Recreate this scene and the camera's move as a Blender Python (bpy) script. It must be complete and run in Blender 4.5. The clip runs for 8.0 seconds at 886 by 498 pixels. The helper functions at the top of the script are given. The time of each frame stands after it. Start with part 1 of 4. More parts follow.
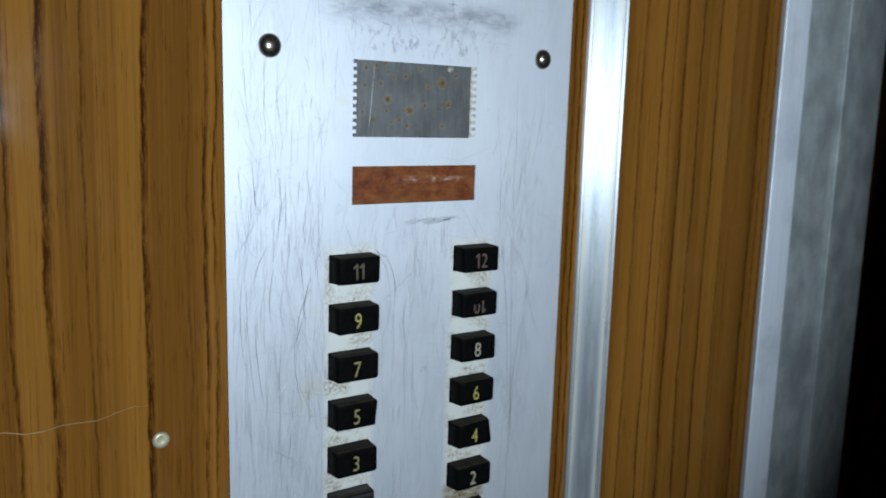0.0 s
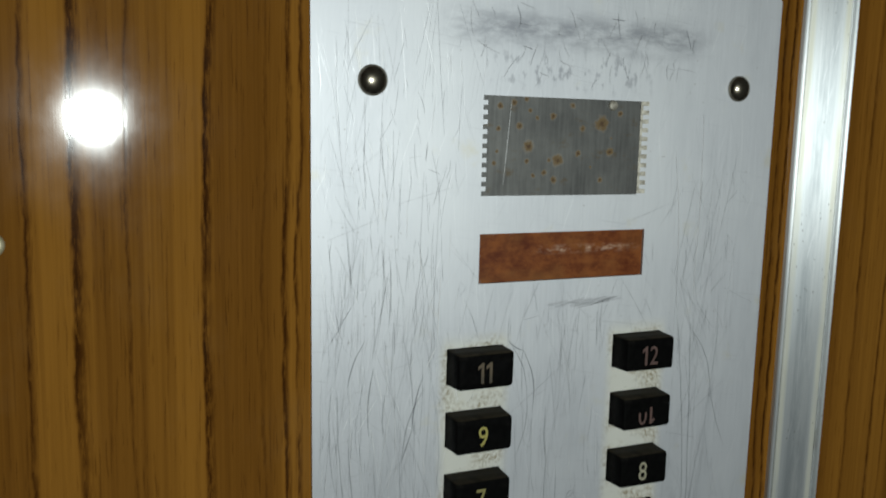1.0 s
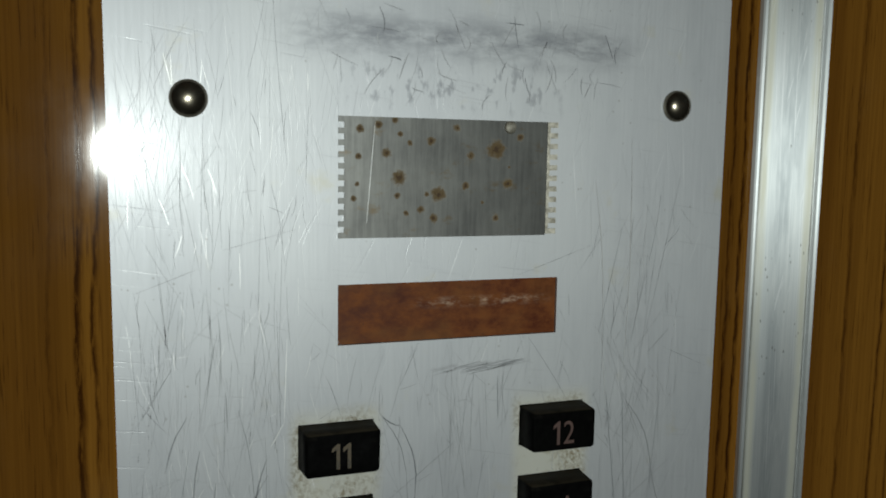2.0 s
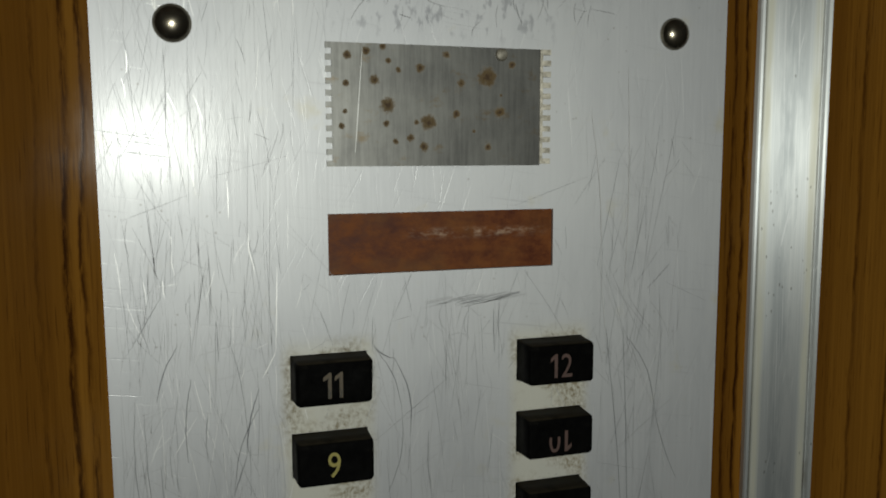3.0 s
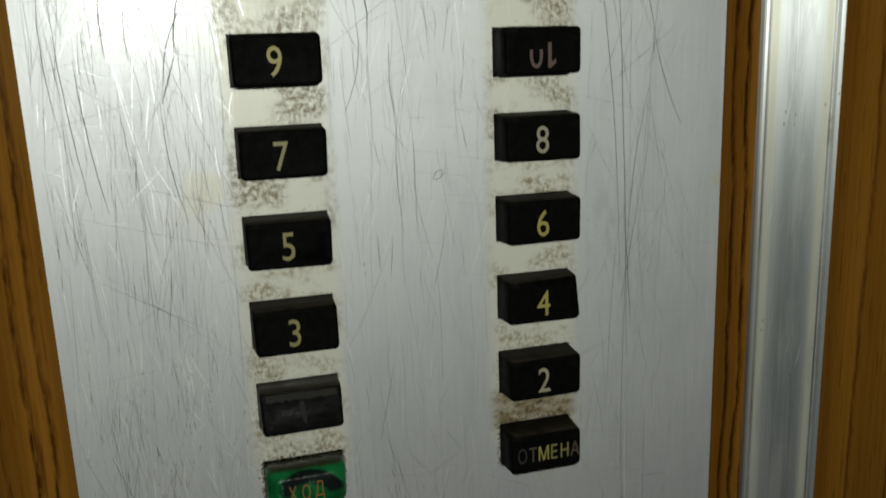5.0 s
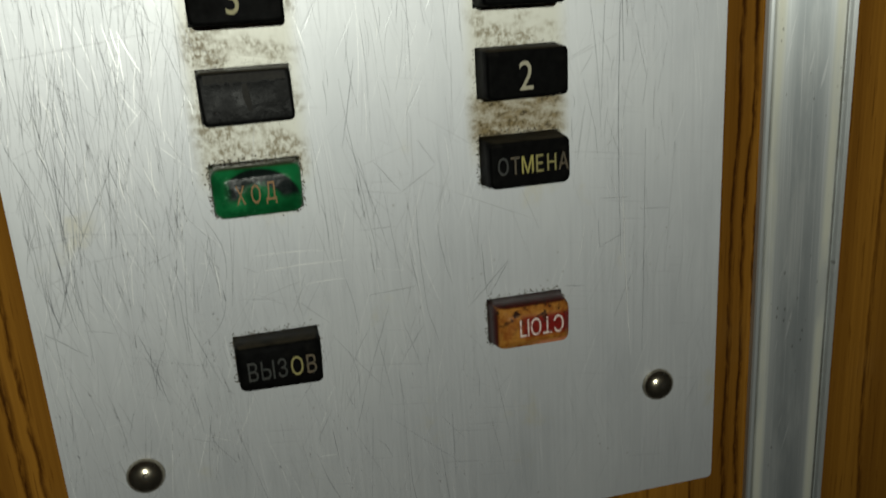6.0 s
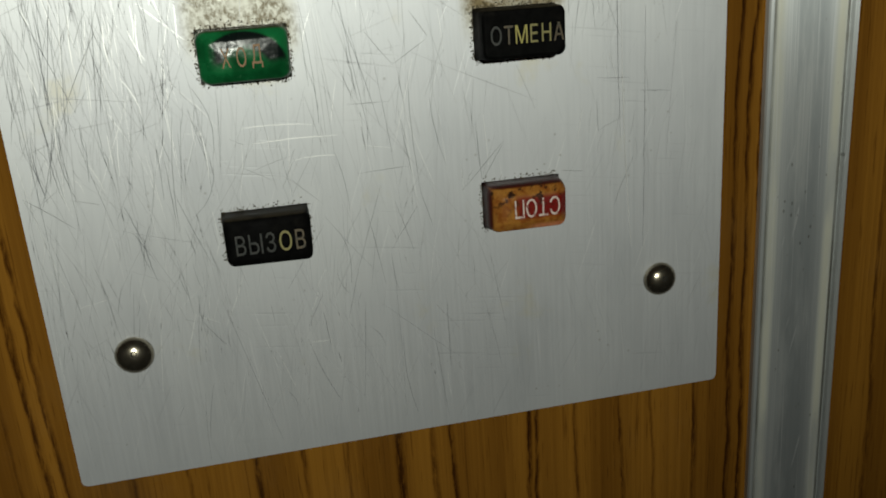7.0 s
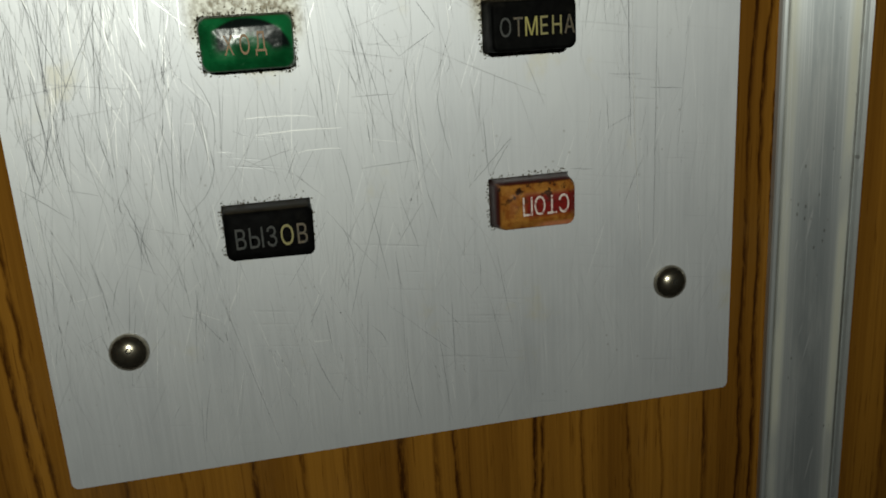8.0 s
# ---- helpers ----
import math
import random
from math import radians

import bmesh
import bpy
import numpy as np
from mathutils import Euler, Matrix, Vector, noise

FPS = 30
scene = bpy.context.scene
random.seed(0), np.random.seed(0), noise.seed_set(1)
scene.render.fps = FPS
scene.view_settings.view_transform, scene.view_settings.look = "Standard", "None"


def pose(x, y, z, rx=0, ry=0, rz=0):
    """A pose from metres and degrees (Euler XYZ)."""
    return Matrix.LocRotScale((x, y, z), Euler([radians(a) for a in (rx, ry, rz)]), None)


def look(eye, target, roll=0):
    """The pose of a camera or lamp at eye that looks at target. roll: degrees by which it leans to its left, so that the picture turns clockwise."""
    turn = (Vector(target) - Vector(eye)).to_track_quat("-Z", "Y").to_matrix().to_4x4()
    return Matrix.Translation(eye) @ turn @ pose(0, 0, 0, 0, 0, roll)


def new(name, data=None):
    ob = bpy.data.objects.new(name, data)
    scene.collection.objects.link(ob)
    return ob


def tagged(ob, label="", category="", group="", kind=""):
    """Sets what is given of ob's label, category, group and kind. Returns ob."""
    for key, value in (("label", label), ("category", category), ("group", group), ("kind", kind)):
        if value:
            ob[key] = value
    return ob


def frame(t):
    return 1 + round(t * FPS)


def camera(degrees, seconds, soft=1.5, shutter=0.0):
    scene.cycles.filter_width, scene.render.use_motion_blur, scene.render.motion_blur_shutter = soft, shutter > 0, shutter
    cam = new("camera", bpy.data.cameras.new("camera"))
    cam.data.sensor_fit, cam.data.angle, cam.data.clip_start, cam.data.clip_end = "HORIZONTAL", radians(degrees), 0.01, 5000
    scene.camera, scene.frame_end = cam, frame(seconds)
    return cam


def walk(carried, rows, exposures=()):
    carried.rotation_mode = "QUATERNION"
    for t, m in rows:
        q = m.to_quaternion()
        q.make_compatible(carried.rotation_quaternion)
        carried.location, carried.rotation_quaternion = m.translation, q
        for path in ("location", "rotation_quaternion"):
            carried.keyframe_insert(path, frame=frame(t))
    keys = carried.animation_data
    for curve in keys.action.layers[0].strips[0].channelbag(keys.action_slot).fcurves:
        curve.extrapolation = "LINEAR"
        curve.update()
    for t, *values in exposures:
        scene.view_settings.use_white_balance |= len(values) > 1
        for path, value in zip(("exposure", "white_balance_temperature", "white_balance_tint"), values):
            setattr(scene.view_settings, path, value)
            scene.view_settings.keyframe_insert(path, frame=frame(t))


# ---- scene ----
cam = camera(54.8, 8.0, 1.8, 0.2)
PATH = [
    (0, (0.023, 0.024, 1.45), (1.158, 1.64, 1.138), 1.7),
    (0.1, (0.032, 0.028, 1.45), (1.11, 1.681, 1.125), 1.6),
    (0.2, (0.035, 0.038, 1.452), (1.094, 1.699, 1.109), 1.7),
    (0.5, (0.059, 0.057, 1.445), (0.98, 1.804, 1.134), 1.3),
    (1, (0.076, 0.098, 1.461), (0.888, 1.904, 1.179), 1.4),
    (1.5, (0.125, 0.125, 1.465), (0.87, 1.967, 1.236), 1.3),
    (3, (0.159, 0.121, 1.443), (0.776, 2.01, 1.218), -0.1),
    (3.5, (0.164, 0.123, 1.429), (0.751, 2.007, 1.099), -0.1),
    (4, (0.17, 0.126, 1.404), (0.747, 2.003, 1.027), -0.9),
    (5.3, (0.188, 0.138, 1.347), (0.68, 2.008, 0.836), -3.0),
    (5.5, (0.194, 0.139, 1.335), (0.638, 2.008, 0.776), -3.3),
    (6, (0.196, 0.143, 1.296), (0.636, 2.005, 0.714), -3.6),
    (6.5, (0.198, 0.146, 1.278), (0.602, 2.011, 0.679), -3.9),
    (7, (0.201, 0.138, 1.267), (0.584, 2.008, 0.672), -4.0),
    (7.5, (0.2, 0.14, 1.26), (0.58, 2.021, 0.695), -4.0),
    (8, (0.2, 0.142, 1.259), (0.59, 2.028, 0.719), -3.4),
]
EXPOSURES = [(0.0, -0.06, 5150, 10), (0.5, -0.27, 5600, 7), (1.0, -0.5, 5950, 7), (1.5, -0.83, 5950, 5), (3.0, -1.25, 6450, 8), (4.0, -1.1, 6500, 7), (5.5, -0.62, 6500, 5), (6.5, -0.34, 6600, 5), (8.0, -0.44, 6550, 5)]
walk(cam, [(t, look(eye, target, roll)) for t, eye, target, roll in PATH], EXPOSURES)

TORCH, TORCH_AT, TORCH_AIM = 62.0, (0.13, -0.88, 1.46), (0.14, 0.346, 1.50)
WOOD_ROUGH, WOOD_SPEC, PLATE_ROUGH, PLATE_METAL, PLATE_COAT = 0.065, 0.14, 0.52, 0.58, 0.29

# ---- light ----
world = bpy.data.worlds.new("dark_cabin")
world.use_nodes = True
world.node_tree.nodes["Background"].inputs[0].default_value = (0.9, 0.95, 1.0, 1)
world.node_tree.nodes["Background"].inputs[1].default_value = 0.01
scene.world = world

torch_data = bpy.data.lights.new("torch", "SPOT")
torch_data.energy = TORCH
torch_data.color = (0.985, 1.0, 0.91)
torch_data.shadow_soft_size = 0.011
torch_data.spot_size = radians(53)
torch_data.spot_blend = 1.0
torch = new("torch", torch_data)
torch.matrix_world = look(TORCH_AT, TORCH_AIM)


# ---- materials ----
class Graph:
    """A node material with short makers for its nodes."""

    def __init__(self, name):
        self.mat = bpy.data.materials.new(name)
        self.mat.use_nodes = True
        self.tree = self.mat.node_tree
        self.bsdf = self.tree.nodes["Principled BSDF"]
        self.coord = self.tree.nodes.new("ShaderNodeTexCoord").outputs["Object"]
        s = self.tree.nodes.new("ShaderNodeSeparateXYZ")
        self.tree.links.new(self.coord, s.inputs[0])
        self.x, self.y, self.z = s.outputs

    def put(self, socket, value):
        if isinstance(value, bpy.types.NodeSocket):
            self.tree.links.new(value, socket)
        elif isinstance(value, tuple) and len(value) == 3 and socket.type == "RGBA":
            socket.default_value = (*value, 1)
        else:
            socket.default_value = value

    def math(self, op, a, b=0.0, c=0.0, clamp=False):
        n = self.tree.nodes.new("ShaderNodeMath")
        n.operation, n.use_clamp = op, clamp
        for socket, v in zip(n.inputs, (a, b, c)):
            self.put(socket, v)
        return n.outputs[0]

    def noise(self, scale=1.0, stretch=(1, 1, 1), detail=4.0, rough=0.55, offset=(0, 0, 0), distort=0.0):
        m = self.tree.nodes.new("ShaderNodeMapping")
        self.put(m.inputs["Vector"], self.coord)
        m.inputs["Scale"].default_value = stretch
        m.inputs["Location"].default_value = offset
        n = self.tree.nodes.new("ShaderNodeTexNoise")
        self.put(n.inputs["Vector"], m.outputs[0])
        n.inputs["Scale"].default_value = scale
        n.inputs["Detail"].default_value = detail
        n.inputs["Roughness"].default_value = rough
        n.inputs["Distortion"].default_value = distort
        return n.outputs[0]

    def hairs(self, angle, across, along, lo, hi, offset=(0, 0, 0)):
        """Broken fine lines, leaning by angle from upright."""
        m = self.tree.nodes.new("ShaderNodeMapping")
        m.inputs["Rotation"].default_value = (0, radians(angle), 0)
        self.put(m.inputs["Vector"], self.coord)
        k = self.tree.nodes.new("ShaderNodeMapping")
        k.inputs["Scale"].default_value = (across, 1, along)
        k.inputs["Location"].default_value = offset
        self.put(k.inputs["Vector"], m.outputs[0])
        n = self.tree.nodes.new("ShaderNodeTexNoise")
        self.put(n.inputs["Vector"], k.outputs[0])
        n.inputs["Scale"].default_value = 1.0
        n.inputs["Detail"].default_value = 1.0
        return self.span(n.outputs[0], lo, hi)

    def cells(self, scale, stretch=(1, 1, 1), offset=(0, 0, 0)):
        m = self.tree.nodes.new("ShaderNodeMapping")
        self.put(m.inputs["Vector"], self.coord)
        m.inputs["Scale"].default_value = stretch
        m.inputs["Location"].default_value = offset
        n = self.tree.nodes.new("ShaderNodeTexVoronoi")
        self.put(n.inputs["Vector"], m.outputs[0])
        n.inputs["Scale"].default_value = scale
        return n.outputs["Distance"]

    def span(self, v, lo, hi, a=0.0, b=1.0):
        n = self.tree.nodes.new("ShaderNodeMapRange")
        n.interpolation_type = "SMOOTHSTEP"
        for socket, value in zip(n.inputs, (v, lo, hi, a, b)):
            self.put(socket, value)
        return n.outputs[0]

    def band(self, v, lo, hi, soft):
        """1 between lo and hi, falling to 0 over soft."""
        return self.math("MULTIPLY", self.span(v, lo - soft, lo + soft), self.span(v, hi - soft, hi + soft, 1.0, 0.0))

    def ramp(self, v, stops):
        n = self.tree.nodes.new("ShaderNodeValToRGB")
        e = n.color_ramp.elements
        while len(e) < len(stops):
            e.new(0.5)
        for el, (p, c) in zip(e, stops):
            el.position = p
            el.color = (*c, 1) if isinstance(c, tuple) else (c, c, c, 1)
        self.put(n.inputs[0], v)
        return n.outputs[0]

    def mix(self, f, a, b, mode="MIX"):
        n = self.tree.nodes.new("ShaderNodeMix")
        n.data_type, n.blend_type = "RGBA", mode
        self.put(n.inputs["Factor"], f)
        self.put(n.inputs[6], a)
        self.put(n.inputs[7], b)
        return n.outputs[2]

    def bump(self, height, strength=0.2, distance=0.0003):
        n = self.tree.nodes.new("ShaderNodeBump")
        n.inputs["Strength"].default_value = strength
        n.inputs["Distance"].default_value = distance
        self.put(n.inputs["Height"], height)
        self.put(self.bsdf.inputs["Normal"], n.outputs[0])

    def brushed(self, amount, turn=0.25):
        n = self.tree.nodes.new("ShaderNodeTangent")
        n.direction_type, n.axis = "RADIAL", "Z"
        self.put(self.bsdf.inputs["Tangent"], n.outputs[0])
        self.bsdf.inputs["Anisotropic"].default_value = amount
        self.bsdf.inputs["Anisotropic Rotation"].default_value = turn

    def finish(self, color, rough=0.5, metal=0.0, specular=0.5):
        for key, v in (("Base Color", color), ("Roughness", rough), ("Metallic", metal), ("Specular IOR Level", specular)):
            self.put(self.bsdf.inputs[key], v)
        return self.mat


def grain_lines(g, across, lo, hi, lines):
    """A tone of 1 with a dark line at each (place, half width, depth)."""
    stops = [(0.0, 1.0)]
    for place, half, depth in lines:
        p, w = (place - lo) / (hi - lo), half / (hi - lo)
        stops += [(p - 0.45 * w, 1.0), (p, 1.0 - depth), (p + 1.4 * w, 1.0)]
    v = g.math("DIVIDE", g.math("SUBTRACT", across, lo), hi - lo, clamp=True)
    return g.ramp(v, stops + [(1.0, 1.0)])


def teak_laminate():
    g = Graph("teak_laminate")
    wob = g.math("MULTIPLY", g.math("SUBTRACT", g.noise(1.0, (14, 1, 9), 3.0), 0.5), 0.0085)
    fine = g.math("MULTIPLY", g.math("SUBTRACT", g.noise(1.0, (90, 1, 130), 3.0), 0.5), 0.0016)
    across = g.math("ADD", g.x, g.math("ADD", wob, fine))
    tone = g.span(g.noise(1.0, (75, 1, 0.8), 2.0, 0.5, (3.1, 0, 0)), 0.32, 0.68, 0.72, 1.0)
    streak = g.span(g.noise(1.0, (900, 1, 9), 5.0, 0.65), 0.3, 0.72, 0.88, 1.06)
    pore = g.math("MULTIPLY", g.span(g.noise(1.0, (1600, 1, 60), 2.0, 0.6), 0.60, 0.72, 1.0, 0.74), g.span(g.noise(1.0, (700, 1, 16), 3.0, 0.6, (3, 0, 1)), 0.62, 0.72, 1.0, 0.82))
    lines = None
    for lo, hi, ls in (
        (-0.40, 0.062, ((-0.35, .003, .8), (-0.29, .001, .6), (-0.21, .002, .8), (-0.13, .002, .6), (-0.06, .003, .8), (0.0, .002, .7), (0.035, .0012, .6))),
        (0.060, 0.146, ((0.067, .0011, .65), (0.079, .0024, .8), (0.0935, .0008, .5), (0.114, .0020, .85), (0.130, .0007, .35), (0.1365, .0014, .75), (0.1405, .0010, .7))),
        (0.146, 0.252, ((0.157, .001, .6), (0.171, .0007, .5), (0.189, .0016, .85), (0.201, .0009, .6), (0.213, .0008, .5), (0.227, .0020, .85), (0.237, .0012, .75), (0.2425, .0012, .7))),
        (0.252, 0.345, ((0.2650, .0010, .9), (0.2672, .0009, .8), (0.279, .0008, .6), (0.293, .0009, .65), (0.303, .0007, .5), (0.316, .0012, .7), (0.3265, .0010, .75), (0.3305, .0011, .85), (0.3345, .0012, .8))),
        (0.360, 0.510, ((0.376, .0012, .6), (0.392, .0012, .75), (0.4005, .0008, .5), (0.410, .0014, .75), (0.424, .0012, .7), (0.439, .0013, .75), (0.453, .0010, .6), (0.480, .0013, .8), (0.4865, .001, .6), (0.493, .0012, .7))),
        (0.60, 1.40, ((0.66, .004, .8), (0.74, .005, .8), (0.83, .006, .7), (0.92, .004, .8), (1.03, .006, .7), (1.14, .005, .8), (1.27, .005, .7))),
    ):
        r = grain_lines(g, across, lo, hi, ls)
        lines = r if lines is None else g.math("MULTIPLY", lines, r)
    vary = g.span(g.noise(1.0, (120, 1, 26), 5.0, 0.7), 0.34, 0.55, 0.5, 1.0)
    vary = g.math("MULTIPLY", vary, g.span(g.noise(1.0, (1300, 1, 150), 3.0, 0.7, (2, 0, 9)), 0.34, 0.56, 0.35, 1.0))
    lines = g.math("ADD", g.math("MULTIPLY", g.math("SUBTRACT", lines, 1.0), vary), 1.0)
    t = g.math("MULTIPLY", g.math("MULTIPLY", tone, streak), g.math("MULTIPLY", pore, lines))
    color = g.ramp(t, [(0.0, (0.008, 0.003, 0.001)), (0.38, (0.050, 0.0180, 0.0030)), (0.7, (0.138, 0.0570, 0.0078)), (1.0, (0.230, 0.102, 0.0140))])
    dust = g.span(g.noise(1.0, (30, 1, 22), 6.0, 0.7), 0.5, 0.8, 0.0, 0.10)
    g.bump(g.math("MULTIPLY", lines, streak), 0.02, 0.0002)
    rough = g.span(g.noise(1.0, (60, 1, 40), 5.0), 0.3, 0.75, WOOD_ROUGH, WOOD_ROUGH + 0.04)
    return g.finish(g.mix(dust, color, (0.25, 0.17, 0.08)), rough, 0.0, WOOD_SPEC)


def worn_aluminium():
    """The faceplate: dull brushed sheet, rubbed grey at the top, grimy round the buttons."""
    g = Graph("worn_aluminium")
    brush = g.noise(1.0, (1400, 1, 22), 4.0, 0.7)
    blotch = g.noise(1.0, (55, 1, 16), 6.0, 0.65)
    cloud = g.noise(1.0, (16, 1, 12), 5.0, 0.6, (5, 0, 2))
    base = g.mix(g.span(brush, 0.3, 0.7), (0.54, 0.55, 0.572), (0.58, 0.59, 0.612))
    base = g.mix(g.span(blotch, 0.45, 0.75, 0.0, 0.35), base, (0.40, 0.415, 0.44))
    base = g.mix(g.span(cloud, 0.4, 0.7, 0.0, 0.35), base, (0.70, 0.71, 0.71))
    # hair scratches at several leans
    fine = None
    for angle, across, along, off in ((3, 2300, 26, 1.0), (-9, 1900, 30, 5.0), (16, 2100, 34, 9.0), (-28, 1700, 40, 13.0), (82, 1500, 36, 17.0)):
        h = g.hairs(angle, across, along, 0.66, 0.74, (off, 0, off * 2))
        fine = h if fine is None else g.math("MAXIMUM", fine, h)
    region = g.span(g.noise(1.0, (22, 1, 16), 3.0, 0.5, (8, 0, 5)), 0.38, 0.62, 0.25, 1.0)
    fine = g.math("MULTIPLY", fine, region)
    base = g.mix(g.math("MULTIPLY", fine, 0.28), base, (0.33, 0.335, 0.35))
    glint = g.math("MAXIMUM", g.hairs(5, 1800, 22, 0.69, 0.75, (21, 0, 3)), g.hairs(-20, 1600, 28, 0.70, 0.76, (27, 0, 6)))
    base = g.mix(g.math("MULTIPLY", glint, 0.3), base, (0.80, 0.80, 0.80))
    # rubbed pencil grey across the top
    smear = g.math("MULTIPLY", g.band(g.z, 0.338, 0.347, 0.006), g.band(g.x, -0.045, 0.052, 0.012))
    smear = g.math("MULTIPLY", smear, g.span(g.noise(1.0, (70, 1, 190), 5.0, 0.65, (1, 0, 7)), 0.34, 0.66, 0.15, 0.85))
    base = g.mix(smear, base, (0.20, 0.205, 0.23))
    low = g.math("MULTIPLY", g.band(g.z, 0.324, 0.336, 0.004), g.band(g.x, -0.03, 0.03, 0.012))
    low = g.math("MULTIPLY", low, g.span(g.noise(1.0, (330, 1, 160), 4.0, 0.6, (9, 0, 1)), 0.52, 0.66, 0.0, 0.6))
    base = g.mix(low, base, (0.22, 0.225, 0.25))
    # grey finger dirt beside the right column
    side = g.math("MULTIPLY", g.band(g.x, 0.050, 0.064, 0.008), g.band(g.z, 0.12, 0.26, 0.03))
    side = g.math("MULTIPLY", side, g.span(g.noise(1.0, (90, 1, 40), 6.0, 0.7, (2, 0, 4)), 0.48, 0.72, 0.0, 0.5))
    base = g.mix(side, base, (0.27, 0.28, 0.30))
    # columns of buttons: pale limescale, then brown grime
    both = None
    for c in (-0.0337, 0.0315):
        wide = g.band(g.x, c - 0.0120, c + 0.0120, 0.0025)
        both = wide if both is None else g.math("ADD", both, wide, clamp=True)
    high = g.band(g.z, 0.104, 0.241, 0.004)
    col = g.math("MULTIPLY", both, high)
    base = g.mix(g.math("MULTIPLY", col, g.span(cloud, 0.2, 0.6, 0.40, 0.75)), base, (0.66, 0.645, 0.55))
    speck = g.noise(1.0, (800, 1, 650), 6.0, 0.72, (0, 0, 3))
    patch = g.noise(1.0, (60, 1, 95), 3.0, 0.6, (7, 0, 8))
    grime = g.math("MULTIPLY", g.span(speck, 0.40, 0.62), g.span(patch, 0.42, 0.60))
    grime = g.math("MULTIPLY", grime, col)
    base = g.mix(g.math("MULTIPLY", grime, 0.75), base, (0.20, 0.140, 0.045))
    # a thick brown smear low in the second column
    smear = g.math("MULTIPLY", g.math("MULTIPLY", g.band(g.z, 0.109, 0.1195, 0.002), col), g.span(g.x, 0.0, 0.01))
    film = g.span(g.noise(1.0, (150, 1, 420), 5.0, 0.65, (3, 0, 1)), 0.32, 0.68)
    base = g.mix(g.math("MULTIPLY", smear, g.span(film, 0.0, 1.0, 0.45, 0.95)), base, (0.20, 0.145, 0.060))
    black = g.math("MULTIPLY", smear, g.math("MULTIPLY", g.span(speck, 0.44, 0.66), g.span(film, 0.35, 0.8, 0.1, 1.0)))
    base = g.mix(g.math("MULTIPLY", black, 0.95), base, (0.035, 0.026, 0.014))
    # grey rubs between the columns and below the second one
    for cx, cz, wx, wz, deep in ((-0.0005, 0.2020, 0.009, 0.006, 0.42), (0.064, 0.150, 0.010, 0.020, 0.40), (0.060, 0.275, 0.012, 0.030, 0.28), (-0.062, 0.062, 0.006, 0.010, 0.30)):
        rubbed = g.math("MULTIPLY", g.band(g.x, cx - wx * 0.4, cx + wx * 0.4, wx), g.band(g.z, cz - wz * 0.4, cz + wz * 0.4, wz))
        rubbed = g.math("MULTIPLY", rubbed, g.span(g.noise(1.0, (260, 1, 90), 5.0, 0.7, (6, 0, 2)), 0.36, 0.66, 0.0, deep))
        base = g.mix(rubbed, base, (0.24, 0.245, 0.265))
    # specks
    dots = g.math("MULTIPLY", g.span(g.cells(260), 0.05, 0.11, 1.0, 0.0), g.span(g.noise(1.0, (35, 1, 35), 2.0), 0.52, 0.6))
    base = g.mix(g.math("MULTIPLY", dots, 0.3), base, (0.13, 0.10, 0.06))
    yellow = g.math("MULTIPLY", g.span(g.noise(1.0, (48, 1, 48), 4.0, 0.6, (4, 0, 4)), 0.60, 0.75, 0.0, 0.45), 1.0)
    base = g.mix(yellow, base, (0.55, 0.50, 0.33))
    rough = g.math("ADD", g.span(brush, 0.3, 0.7, PLATE_ROUGH - 0.02, PLATE_ROUGH + 0.02), g.math("MULTIPLY", grime, 0.3))
    metal = g.math("MULTIPLY_ADD", col, -0.45 * PLATE_METAL, PLATE_METAL)
    g.bump(g.math("ADD", brush, g.math("ADD", g.math("MULTIPLY", blotch, 0.6), g.math("MULTIPLY_ADD", fine, -1.6, g.math("MULTIPLY", glint, -1.6)))), 0.10, 0.00008)
    g.brushed(0.4, 0.0)
    rub = g.tree.nodes.new("ShaderNodeBump")
    rub.inputs["Strength"].default_value = 0.22
    rub.inputs["Distance"].default_value = 0.0001
    worn = g.math("ADD", g.noise(1.0, (700, 1, 90), 5.0, 0.75, (0, 0, 6)), g.math("MULTIPLY_ADD", fine, -1.2, g.math("MULTIPLY", glint, -1.2)))
    g.put(rub.inputs["Height"], worn)
    g.put(g.bsdf.inputs["Coat Normal"], rub.outputs[0])
    g.bsdf.inputs["Coat Weight"].default_value = PLATE_COAT
    g.bsdf.inputs["Coat Roughness"].default_value = 0.18
    return g.finish(base, rough, metal, 0.2)


